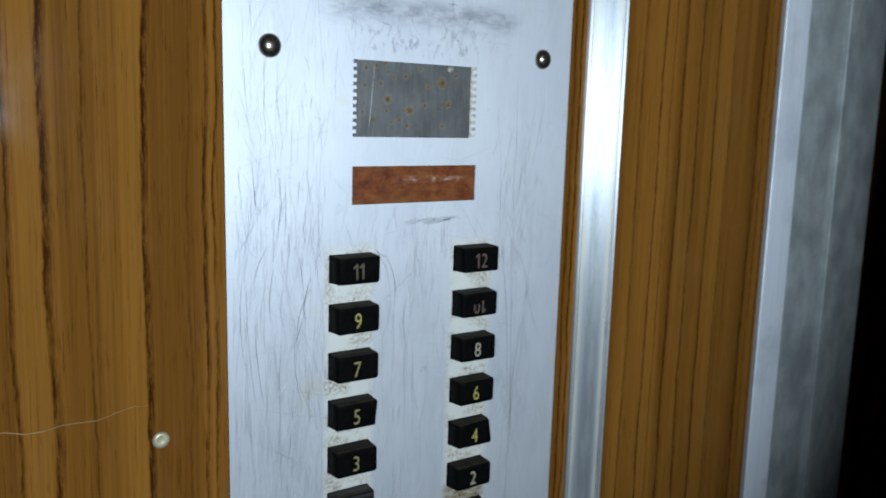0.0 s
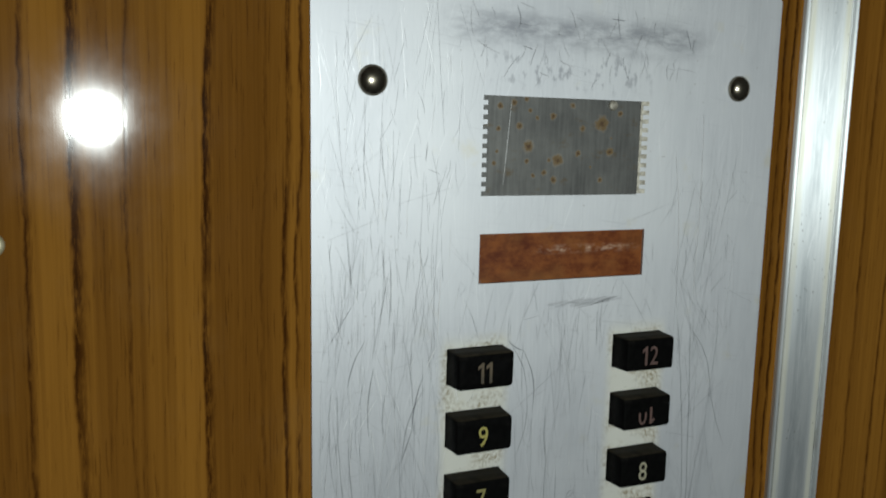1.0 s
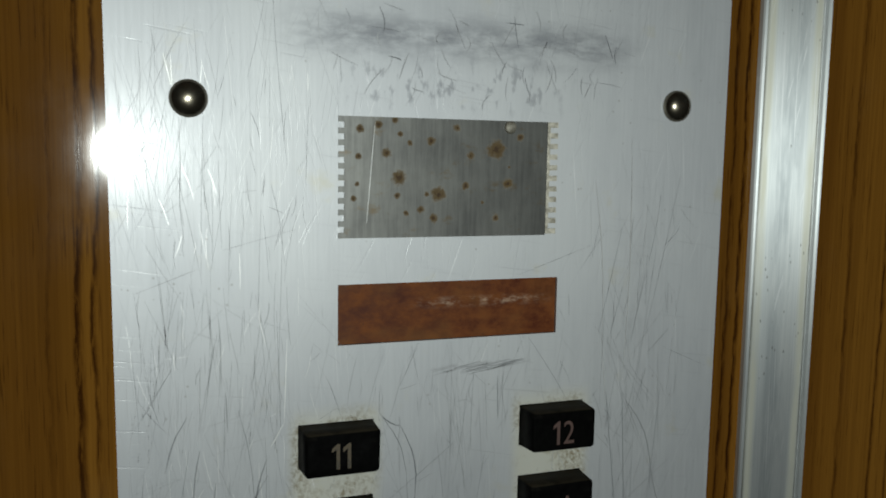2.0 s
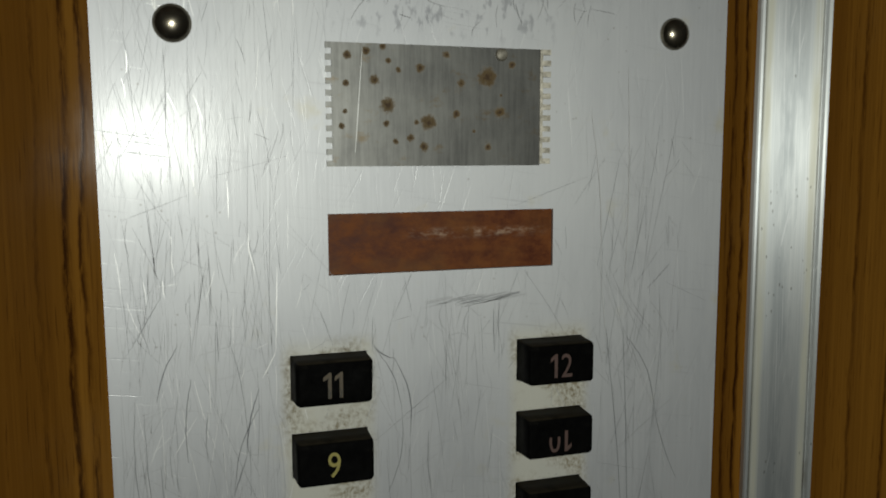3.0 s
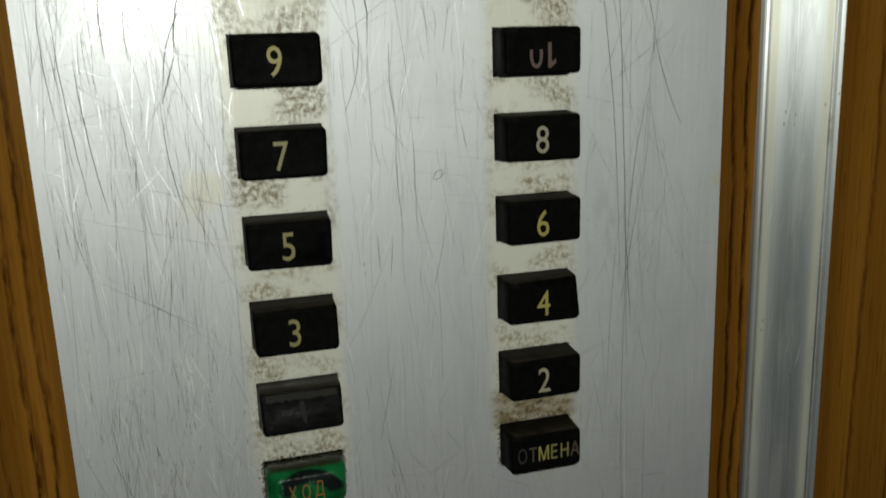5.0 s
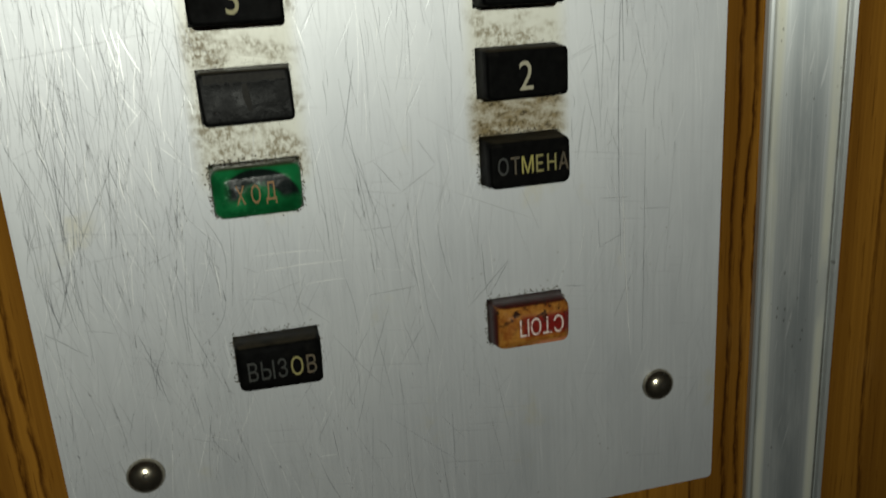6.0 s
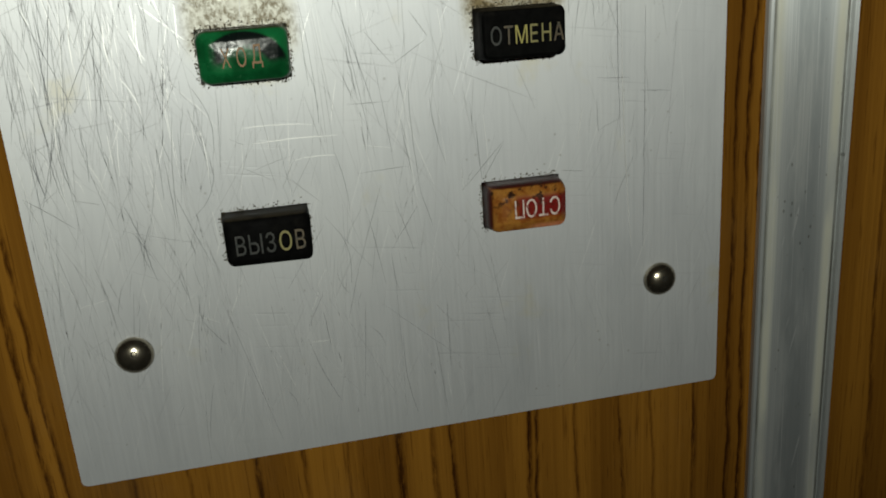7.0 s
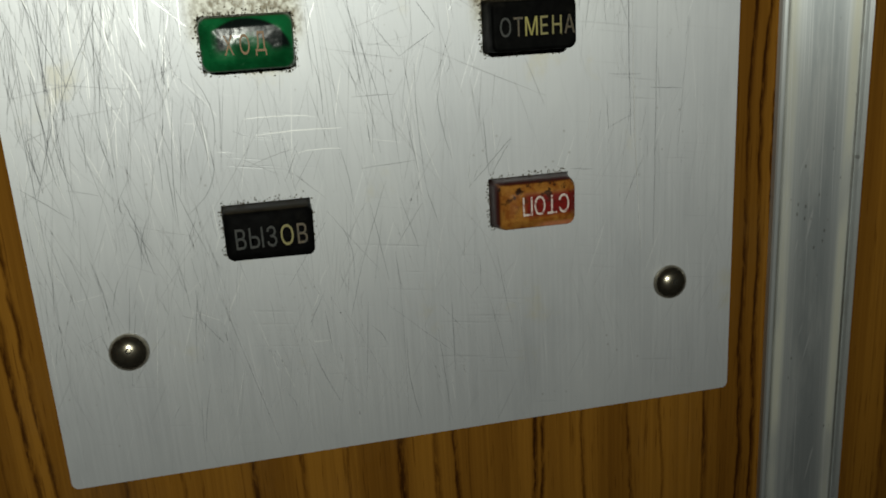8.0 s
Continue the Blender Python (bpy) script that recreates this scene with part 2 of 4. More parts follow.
def brushed_trim():
    g = Graph("brushed_trim")
    brush = g.noise(1.0, (1800, 300, 7), 5.0, 0.7)
    patch = g.noise(1.0, (90, 1, 14), 5.0, 0.65)
    base = g.mix(g.span(brush, 0.3, 0.7), (0.64, 0.67, 0.68), (0.78, 0.80, 0.80))
    base = g.mix(g.math("MULTIPLY", g.span(patch, 0.36, 0.60, 0.05, 0.75), g.band(g.x, 0.3420, 0.3530, 0.003)), base, (0.37, 0.40, 0.42))
    edge = g.math("ADD", g.band(g.x, 0.3366, 0.3394, 0.0012), g.band(g.x, 0.3548, 0.3578, 0.0012), clamp=True)
    edge = g.math("MULTIPLY", edge, g.span(g.noise(1.0, (160, 1, 30), 4.0), 0.3, 0.55, 0.3, 0.9))
    base = g.mix(edge, base, (0.70, 0.69, 0.58))
    scuff = g.math("MAXIMUM", g.hairs(-12, 900, 60, 0.69, 0.76, (4, 0, 2)), g.hairs(1, 1700, 14, 0.62, 0.72, (9, 0, 7)))
    base = g.mix(g.math("MULTIPLY", scuff, 0.5), base, (0.86, 0.87, 0.88))
    nick = g.span(g.cells(1.0, (420, 1, 230)), 0.09, 0.16, 1.0, 0.0)
    nick = g.math("MULTIPLY", nick, g.span(g.noise(1.0, (50, 1, 40), 2.0), 0.55, 0.62))
    base = g.mix(g.math("MULTIPLY", nick, 0.5), base, (0.10, 0.09, 0.07))
    rust = g.math("MULTIPLY", g.band(g.x, 0.3576, 0.3592, 0.0005), g.span(g.noise(1.0, (60, 1, 110), 6.0, 0.7), 0.52, 0.75, 0.0, 0.7))
    base = g.mix(rust, base, (0.20, 0.16, 0.07))
    # uneven dark bands that mark out the two grooves
    groove_dark = g.math("ADD", g.band(g.x, 0.3357, 0.3368, 0.0003), g.band(g.x, 0.3581, 0.3590, 0.0002), clamp=True)
    base = g.mix(g.math("MULTIPLY", groove_dark, g.span(g.noise(1.0, (200, 1, 25), 5.0), 0.25, 0.65, 0.30, 0.85)), base, (0.13, 0.125, 0.10))
    g.bump(brush, 0.1, 0.0001)
    g.brushed(0.93, 0.0)
    return g.finish(base, g.span(patch, 0.3, 0.7, 0.44, 0.54), g.math("MULTIPLY_ADD", edge, -0.3, 0.70))


def plain_metal(name, dark, light, rough, metal, stretch=(200, 200, 12)):
    g = Graph(name)
    n = g.noise(1.0, stretch, 6.0, 0.65)
    m = g.noise(24.0, (1, 1, 1), 4.0)
    base = g.mix(g.span(n, 0.3, 0.7), dark, light)
    base = g.mix(g.span(m, 0.45, 0.7, 0.0, 0.5), base, tuple(c * 0.6 for c in dark))
    g.bump(n, 0.2, 0.0002)
    return g.finish(base, g.span(m, 0.3, 0.7, rough, rough + 0.12), metal)


RUST_PITS = [
    (147, 125, 14), (228, 105, 14), (265, 235, 17), (140, 255, 11), (325, 148, 10), (465, 178, 16), (585, 110, 14), (775, 210, 34), (653, 243, 14),
    (840, 295, 6), (835, 378, 18), (630, 388, 15), (320, 352, 25), (135, 382, 8), (118, 450, 10), (312, 437, 11), (500, 428, 27), (447, 428, 10),
    (422, 503, 14), (355, 518, 10), (480, 543, 16), (778, 545, 12), (712, 470, 7), (890, 150, 14), (368, 188, 10), (300, 82, 12),
]


def rusty_steel():
    g = Graph("rusty_steel")
    n = g.noise(1.0, (60, 1, 60), 6.0, 0.6)
    brush = g.noise(1.0, (800, 1, 60), 3.0, 0.6)
    base = g.mix(g.span(n, 0.3, 0.7), (0.13, 0.13, 0.125), (0.22, 0.22, 0.205))
    base = g.mix(g.span(brush, 0.3, 0.7, 0.0, 0.3), base, (0.36, 0.36, 0.34))
    # pits of rust
    wob = g.math("MULTIPLY", g.math("SUBTRACT", g.noise(700.0, (1, 1, 1), 4.0, 0.75), 0.5), 2.4)
    d = None
    for u, v, r in RUST_PITS:
        gap = g.tree.nodes.new("ShaderNodeVectorMath")
        gap.operation = "DISTANCE"
        flat = g.tree.nodes.new("ShaderNodeCombineXYZ")
        g.put(flat.inputs[0], g.x)
        g.put(flat.inputs[2], g.z)
        g.put(gap.inputs[0], flat.outputs[0])
        gap.inputs[1].default_value = (-0.0319 + 0.0000623 * (u - 80), 0.0, 0.3210 - 0.000057 * (v - 70))
        q = g.math("DIVIDE", gap.outputs["Value"], 0.0000623 * r)
        d = q if d is None else g.math("MINIMUM", d, q)
    d = g.math("MULTIPLY", g.math("ADD", d, wob), 0.15)
    where = 1.0
    halo = g.math("MULTIPLY", g.span(d, 0.10, 0.24, 1.0, 0.0), where)
    core = g.math("MULTIPLY", g.span(d, 0.02, 0.10, 1.0, 0.0), where)
    stain = g.span(g.noise(1.0, (110, 1, 190), 5.0, 0.7, (9, 0, 5)), 0.56, 0.72, 0.0, 0.6)
    base = g.mix(stain, base, (0.17, 0.115, 0.045))
    base = g.mix(g.math("MULTIPLY", halo, 0.85), base, (0.135, 0.078, 0.014))
    base = g.mix(g.math("MULTIPLY", core, 0.8), base, (0.050, 0.022, 0.008))
    g.bump(n, 0.3, 0.0002)
    return g.finish(base, g.math("MULTIPLY_ADD", halo, 0.35, 0.36), g.math("MULTIPLY_ADD", halo, -0.5, 0.6))


def amber_window():
    g = Graph("amber_plastic")
    n = g.noise(1.0, (140, 1, 200), 6.0, 0.7)
    big = g.noise(1.0, (45, 1, 70), 4.0)
    base = g.mix(g.span(n, 0.3, 0.7), (0.085, 0.017, 0.004), (0.215, 0.066, 0.013))
    base = g.mix(g.span(big, 0.45, 0.7, 0.0, 0.6), base, (0.20, 0.085, 0.022))
    wipe = g.math("MULTIPLY", g.band(g.z, 0.2692, 0.2712, 0.0012), g.band(g.x, -0.008, 0.026, 0.008))
    wipe = g.math("MULTIPLY", wipe, g.span(g.noise(1.0, (190, 1, 420), 5.0, 0.7), 0.44, 0.66, 0.0, 0.8))
    base = g.mix(wipe, base, (0.58, 0.42, 0.30))
    speck = g.math("MULTIPLY", g.span(g.noise(1.0, (700, 1, 700), 2.0), 0.66, 0.72), 0.7)
    base = g.mix(speck, base, (0.10, 0.035, 0.012))
    g.bump(n, 0.3, 0.0002)
    return g.finish(base, g.span(n, 0.3, 0.7, 0.45, 0.6), 0.0, 0.2)


def black_plastic(name, tone=0.0022, melted=0.0):
    g = Graph(name)
    n = g.noise(420.0, (1, 1, 1), 5.0, 0.65)
    dirt = g.noise(150.0, (1, 1, 1), 4.0, 0.6)
    base = g.mix(g.span(n, 0.3, 0.7), (tone * 0.6,) * 3, (tone * 1.6, tone * 1.6, tone * 1.5))
    # dust and hand grease on top of the key
    top = g.math("MULTIPLY", g.span(g.z, 0.0054, 0.0058), g.span(dirt, 0.35, 0.6, 0.25, 0.9))
    base = g.mix(g.math("MULTIPLY", top, 0.55), base, (0.075, 0.062, 0.04))
    edge = g.math("MULTIPLY", g.span(dirt, 0.58, 0.72), 0.22)
    base = g.mix(edge, base, (0.022, 0.020, 0.016))
    g.bump(g.math("ADD", n, g.math("MULTIPLY", dirt, 2.0)), 0.25 + 0.4 * melted, 0.0003)
    return g.finish(base, g.span(dirt, 0.3, 0.7, 0.50 - 0.2 * melted, 0.66 - 0.2 * melted), 0.0, 0.03 + melted * 0.20)


def green_plastic():
    g = Graph("green_plastic")
    n = g.noise(350.0, (1, 1, 1), 5.0, 0.6)
    soft = g.noise(130.0, (1, 1, 1), 3.0)
    base = g.mix(g.span(soft, 0.3, 0.7), (0.004, 0.055, 0.016), (0.010, 0.15, 0.045))
    # scorched crescent towards one upper corner
    r = g.math("SQRT", g.math("ADD", g.math("POWER", g.math("DIVIDE", g.math("SUBTRACT", g.x, 0.0), 1.25), 2.0), g.math("POWER", g.math("ADD", g.z, 0.0022), 2.0)))
    out = g.span(g.math("ADD", r, g.math("MULTIPLY", g.math("SUBTRACT", soft, 0.5), 0.003)), 0.0034, 0.0046)
    inside = g.span(r, 0.0072, 0.0078, 1.0, 0.0)
    burn = g.math("MULTIPLY", g.math("MULTIPLY", out, inside), g.math("MULTIPLY", g.span(g.z, -0.0025, -0.0005), g.span(g.x, -0.008, -0.0055)))
    base = g.mix(burn, base, (0.006, 0.010, 0.009))
    top = g.math("MULTIPLY", g.span(g.z, 0.0053, 0.0058), 0.85)
    base = g.mix(top, base, (0.035, 0.028, 0.015))
    base = g.mix(g.math("MULTIPLY", g.span(n, 0.6, 0.72), 0.5), base, (0.10, 0.30, 0.16))
    g.bump(g.math("ADD", g.math("MULTIPLY", n, 0.4), g.math("MULTIPLY", soft, 3.0)), 0.28, 0.0005)
    return g.finish(base, g.span(soft, 0.3, 0.7, 0.18, 0.36), 0.0, 0.18)


def burnt_red_plastic():
    g = Graph("burnt_red_plastic")
    n = g.noise(260.0, (1, 1, 1), 6.0, 0.7)
    base = g.mix(g.span(n, 0.35, 0.65), (0.21, 0.060, 0.010), (0.36, 0.16, 0.030))
    red = g.math("MULTIPLY", g.span(g.x, -0.0050, -0.0025), g.band(g.z, -0.0026, 0.0030, 0.0009))
    base = g.mix(g.math("MULTIPLY", red, g.span(n, 0.25, 0.5, 0.5, 1.0)), base, (0.16, 0.010, 0.008))
    pink = g.math("MULTIPLY", g.span(g.z, -0.0040, -0.0052), g.span(g.x, -0.002, 0.003))
    base = g.mix(g.math("MULTIPLY", pink, 0.7), base, (0.62, 0.22, 0.12))
    dark = g.math("MAXIMUM", g.span(g.z, 0.0052, 0.0057), g.span(g.x, -0.0092, -0.0099))
    base = g.mix(dark, base, (0.05, 0.007, 0.004))
    soot = g.math("MULTIPLY", g.span(g.noise(620.0, (1, 1, 1), 4.0), 0.53, 0.64), g.span(g.z, -0.002, 0.004, 0.2, 1.0))
    base = g.mix(soot, base, (0.03, 0.012, 0.006))
    g.bump(n, 0.4, 0.0005)
    return g.finish(base, 0.42, 0.0, 0.14)


def paint(name, color, worn, cover):
    g = Graph(name)
    n = g.noise(900.0, (1, 1, 1), 4.0, 0.7)
    return g.finish(g.mix(g.span(n, 0.62 - cover * 0.4, 0.72 - cover * 0.4), worn, color), 0.5)


WOOD = teak_laminate()
PLATE = worn_aluminium()
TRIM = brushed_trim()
COVER = rusty_steel()
TEETH = plain_metal("lit_pale_metal", (0.16, 0.145, 0.11), (0.46, 0.43, 0.36), 0.45, 0.3, (700, 700, 700))
AMBER = amber_window()
BLACK = black_plastic("black_plastic")
MELTED = black_plastic("melted_black_plastic", 0.0022, 0.5)
GREEN = green_plastic()
RED = burnt_red_plastic()
YELLOW = paint("yellow_paint", (0.225, 0.195, 0.064), (0.10, 0.085, 0.03), 0.75)
BRIGHT = paint("bright_yellow_paint", (0.33, 0.285, 0.068), (0.20, 0.17, 0.05), 0.8)
CREAM = paint("cream_paint", (0.315, 0.289, 0.203), (0.18, 0.16, 0.10), 0.8)
FADED = paint("faded_paint", (0.095, 0.068, 0.036), (0.03, 0.03, 0.022), 0.55)
GREY = paint("greyed_paint", (0.022, 0.021, 0.018), (0.006, 0.010, 0.009), 0.5)
ROSE = paint("rose_paint", (0.105, 0.060, 0.050), (0.06, 0.045, 0.04), 0.65)
ORANGE = paint("orange_paint", (0.21, 0.095, 0.015), (0.06, 0.09, 0.02), 0.65)
WHITE = paint("white_paint", (0.62, 0.52, 0.47), (0.20, 0.025, 0.018), 0.55)
NICKEL = plain_metal("tarnished_nickel", (0.25, 0.22, 0.165), (0.42, 0.38, 0.30), 0.15, 0.95, (300, 300, 300))
# near-black for burnt plastic and for the shade in gaps and recesses
SLOT = plain_metal("shade_and_char_black", (0.008, 0.007, 0.006), (0.02, 0.018, 0.014), 0.8, 0.0, (900, 900, 900))
DARK_LINE = plain_metal("dark_scratch", (0.19, 0.195, 0.21), (0.30, 0.305, 0.32), 0.5, 0.3, (200, 200, 90))
FAINT_LINE = plain_metal("faint_scratch", (0.40, 0.405, 0.42), (0.49, 0.495, 0.51), 0.45, 0.35, (200, 200, 90))
SHINE_LINE = plain_metal("bright_scratch", (0.74, 0.74, 0.73), (0.85, 0.85, 0.84), 0.30, 0.4, (200, 200, 90))
GRIME = plain_metal("caked_grime", (0.022, 0.017, 0.010), (0.11, 0.085, 0.045), 0.85, 0.0, (900, 900, 900))
STEEL = plain_metal("galvanised_steel", (0.38, 0.41, 0.395), (0.60, 0.64, 0.61), 0.42, 0.35, (60, 60, 30))
EDGE = plain_metal("aluminium_edge", (0.76, 0.79, 0.84), (0.86, 0.88, 0.91), 0.42, 0.15, (500, 500, 10))
FLOORING = plain_metal("worn_linoleum", (0.05, 0.035, 0.025), (0.10, 0.07, 0.05), 0.6, 0.0, (12, 12, 12))
CEILING = plain_metal("yellowed_white_paint", (0.58, 0.56, 0.50), (0.68, 0.66, 0.60), 0.6, 0.0, (8, 8, 8))
RIVET = plain_metal("dull_rivet", (0.34, 0.30, 0.17), (0.50, 0.45, 0.30), 0.35, 0.3, (500, 500, 500))
SCUFF = plain_metal("pale_scuff", (0.19, 0.11, 0.03), (0.27, 0.17, 0.05), 0.6, 0.0, (400, 400, 400))


# ---- makers ----
def part(name, bm, material, parent=None, label="", smooth=False, at=(0, 0, 0)):
    """Links a bmesh as one mesh object, under its thing if one is given."""
    data = bpy.data.meshes.new(name)
    bmesh.ops.recalc_face_normals(bm, faces=bm.faces)
    bm.to_mesh(data)
    bm.free()
    data.materials.append(material)
    if smooth:
        for p in data.polygons:
            p.use_smooth = True
    ob = new(name, data)
    ob.location = at
    if parent is not None:
        ob.parent = parent
    if label:
        ob["label"] = label
    return ob


def empty(name, at, label, category, group=""):
    ob = new(name)
    ob.location = at
    ob.empty_display_size = 0.02
    return tagged(ob, label, category, group)


def box(bm, lo, hi):
    vs = [bm.verts.new((x, y, z)) for x in (lo[0], hi[0]) for y in (lo[1], hi[1]) for z in (lo[2], hi[2])]
    for f in ((0, 1, 3, 2), (4, 6, 7, 5), (0, 4, 5, 1), (2, 3, 7, 6), (0, 2, 6, 4), (1, 5, 7, 3)):
        bm.faces.new([vs[i] for i in f])
    return bm


def slab(lo, hi, bevel=0.0):
    bm = box(bmesh.new(), lo, hi)
    if bevel:
        bmesh.ops.bevel(bm, geom=bm.edges[:], offset=bevel, segments=2, affect="EDGES", profile=0.5)
    return bm


def extruded(profile, lo, hi):
    """A closed outline in x and y, drawn up along z."""
    bm = bmesh.new()
    low = [bm.verts.new((x, y, lo)) for x, y in profile]
    top = [bm.verts.new((x, y, hi)) for x, y in profile]
    for i in range(len(low)):
        j = (i + 1) % len(low)
        bm.faces.new((low[i], low[j], top[j], top[i]))
    bm.faces.new(low[::-1])
    bm.faces.new(top)
    return bm


def rounded_outline(hw, hh, r, n=6):
    r = max(min(r, hw - 1e-5, hh - 1e-5), 1e-5)
    pts = []
    for cx, cz, a0 in ((hw - r, hh - r, 0), (r - hw, hh - r, 90), (r - hw, r - hh, 180), (hw - r, r - hh, 270)):
        for k in range(n):
            a = radians(a0 + 90 * k / (n - 1))
            pts.append((cx + r * math.cos(a), cz + r * math.sin(a)))
    return pts


def key_cap(w, h, depth, corner=0.0013, edge=0.0007, dome=0.0, lump=0.0, seed=0.0, chip=None):
    """A push button: rounded block with softened rim and a flat, domed or melted front, towards -y."""
    bm = bmesh.new()
    loops = [(0.0, 0.0), (0.00015, depth - edge), (0.00015 + edge * 0.3, depth - edge * 0.3), (0.00015 + edge, depth)]
    full = h / 2
    for j in range(5):
        d = edge + 0.0004 + (0.0052 - edge - 0.0004) * j / 4
        loops.append((d, depth + dome * (1 - (1 - d / full) ** 2)))
    rings = []
    for k, (d, y) in enumerate(loops):
        ring = []
        for x, z in rounded_outline(w / 2 - d, h / 2 - d, 0.0004 if k == 0 else corner - d * 0.3):
            yy = y
            if k >= 1:  # edges knocked about
                x += 0.00035 * noise.noise(Vector((z * 260 + seed * 3.1, x * 90, 1.3)))
                z += 0.00035 * noise.noise(Vector((x * 260, seed * 2.3, z * 90 + 5.0)))
                yy += lump * noise.noise(Vector((x * 420 + seed, z * 420, seed * 1.7)))
            if chip and k >= 1:
                cx, cz, cr, cd = chip
                q = math.hypot(x - cx, z - cz) / cr
                if q < 1:
                    yy -= cd * (1 - q * q)
            ring.append(bm.verts.new((x, -max(yy, 0.0), z)))
        rings.append(ring)
    for a, b in zip(rings, rings[1:]):
        for i in range(len(a)):
            j = (i + 1) % len(a)
            bm.faces.new((a[i], a[j], b[j], b[i]))
    bm.faces.new(rings[-1])
    bm.faces.new(rings[0][::-1])
    return bm


def turned(profile, steps=28):
    """A solid of revolution about -y from (radius, height) rows; the last row is the tip."""
    bm = bmesh.new()
    rings = []
    for r, y in profile[:-1]:
        rings.append([bm.verts.new((r * math.cos(2 * math.pi * i / steps), -y, r * math.sin(2 * math.pi * i / steps))) for i in range(steps)])
    for a, b in zip(rings, rings[1:]):
        for i in range(steps):
            j = (i + 1) % steps
            bm.faces.new((a[i], a[j], b[j], b[i]))
    tip = bm.verts.new((0, -profile[-1][1], 0))
    for i in range(steps):
        bm.faces.new((rings[-1][i], rings[-1][(i + 1) % steps], tip))
    bm.faces.new(rings[0][::-1])
    return bm


def glyph(char, size, material, parent, at, squeeze=0.82, turn=0.0, name="numeral", keep=None, bold=0.00001):
    """One engraved character as a thin mesh on the front of a button. keep: the lowest and highest share of it that is left."""
    data = bpy.data.meshes.new(name)
    bm = bmesh.new()
    if char == "1":
        k = size * 0.70
        f = bm.faces.new([bm.verts.new((x * k, y * k, 0.00006)) for x, y in ((0.08, -0.5), (0.25, -0.5), (0.25, 0.5), (0.13, 0.5), (-0.14, 0.33), (-0.14, 0.17), (0.08, 0.29))])
        ret = bmesh.ops.extrude_face_region(bm, geom=[f])
        bmesh.ops.translate(bm, verts=[v for v in ret["geom"] if isinstance(v, bmesh.types.BMVert)], vec=(0, 0, -0.00012))
    else:
        curve = bpy.data.curves.new("glyph", "FONT")
        curve.body, curve.size = char, size
        curve.align_x, curve.align_y = "CENTER", "CENTER"
        curve.extrude, curve.resolution_u, curve.offset = 0.00006, 4, bold
        tmp = new("glyph", curve)
        bpy.context.view_layer.update()
        solid = bpy.data.meshes.new_from_object(tmp.evaluated_get(bpy.context.evaluated_depsgraph_get()))
        bpy.data.objects.remove(tmp)
        bm.from_mesh(solid)
        bpy.data.meshes.remove(solid)
    ys = [v.co.y for v in bm.verts]
    xs = [v.co.x for v in bm.verts]
    mid, mx = (max(ys) + min(ys)) / 2, (max(xs) + min(xs)) / 2
    if keep:
        lo, hi = min(ys), max(ys)
        for share, way in ((keep[0], -1), (keep[1], 1)):
            bmesh.ops.bisect_plane(bm, geom=bm.verts[:] + bm.edges[:] + bm.faces[:], plane_co=(0, lo + share * (hi - lo), 0), plane_no=(0, way, 0), clear_outer=True)
    c, s = math.cos(radians(turn)), math.sin(radians(turn))
    for v in bm.verts:
        x, y, z = (v.co.x - mx) * squeeze, v.co.y - mid, v.co.z
        v.co = (c * x - s * y, -z, s * x + c * y)
    bm.to_mesh(data)
    bm.free()
    data.materials.clear()
    data.materials.append(material)
    ob = new(name, data)
    ob.parent = parent
    ob.location = at
    return ob


def ribbon(bm, pts, width, y):
    """A hair-thin tapering strip through (x, z) points, facing -y."""
    left, right = [], []
    n = len(pts)
    for i, (x, z) in enumerate(pts):
        x0, z0 = pts[max(i - 1, 0)]
        x1, z1 = pts[min(i + 1, n - 1)]
        dx, dz = x1 - x0, z1 - z0
        l = math.hypot(dx, dz) or 1.0
        w = width / 2 * (0.25 + 0.75 * math.sin(math.pi * (i + 0.5) / n))
        left.append(bm.verts.new((x - dz / l * w, y, z + dx / l * w)))
        right.append(bm.verts.new((x + dz / l * w, y, z - dx / l * w)))
    for i in range(n - 1):
        bm.faces.new((left[i], right[i], right[i + 1], left[i + 1]))


# ---- setting ----
FACE = 0.3462  # front of the laminate
part("floor", slab((-0.62, -0.97, -0.04), (1.40, 0.50, 0.0)), FLOORING)
tagged(bpy.data.objects["floor"], "worn brown linoleum lift floor", "floor", kind="structure")
part("ceiling", slab((-0.62, -0.97, 2.10), (1.40, 0.50, 2.14)), CEILING)
tagged(bpy.data.objects["ceiling"], "yellowed white painted lift ceiling", "ceiling", kind="structure")
for nm, lo, hi in (
    ("wall_front", (-0.58, FACE, 0.0), (0.3475, FACE + 0.03, 2.10)),
    ("wall_front_return", (0.3485, FACE, 0.0), (0.4960, FACE + 0.03, 2.10)),
    ("wall_left", (-0.61, -0.95, 0.0), (-0.58, FACE + 0.03, 2.10)),
    ("wall_back", (-0.58, -0.97, 0.0), (1.36, -0.94, 2.10)),
    ("wall_right", (1.36, -0.95, 0.0), (1.39, 0.46, 2.10)),
):
    tagged(part(nm, slab(lo, hi, 0.0005), WOOD), "glossy teak-grained brown laminate lift wall", "wall", kind="structure")

profile = [(0.3342, FACE), (0.3342, 0.3446), (0.3345, 0.3440), (0.3351, 0.3438), (0.3356, 0.3441), (0.3359, 0.3449), (0.3366, 0.3450), (0.3371, 0.3446), (0.3576, 0.3446), (0.3580, 0.3453), (0.3592, 0.3454), (0.3595, 0.3442), (0.3600, 0.3438), (0.3607, 0.3439), (0.3613, 0.3446), (0.3618, 0.3456), (0.3618, FACE)]
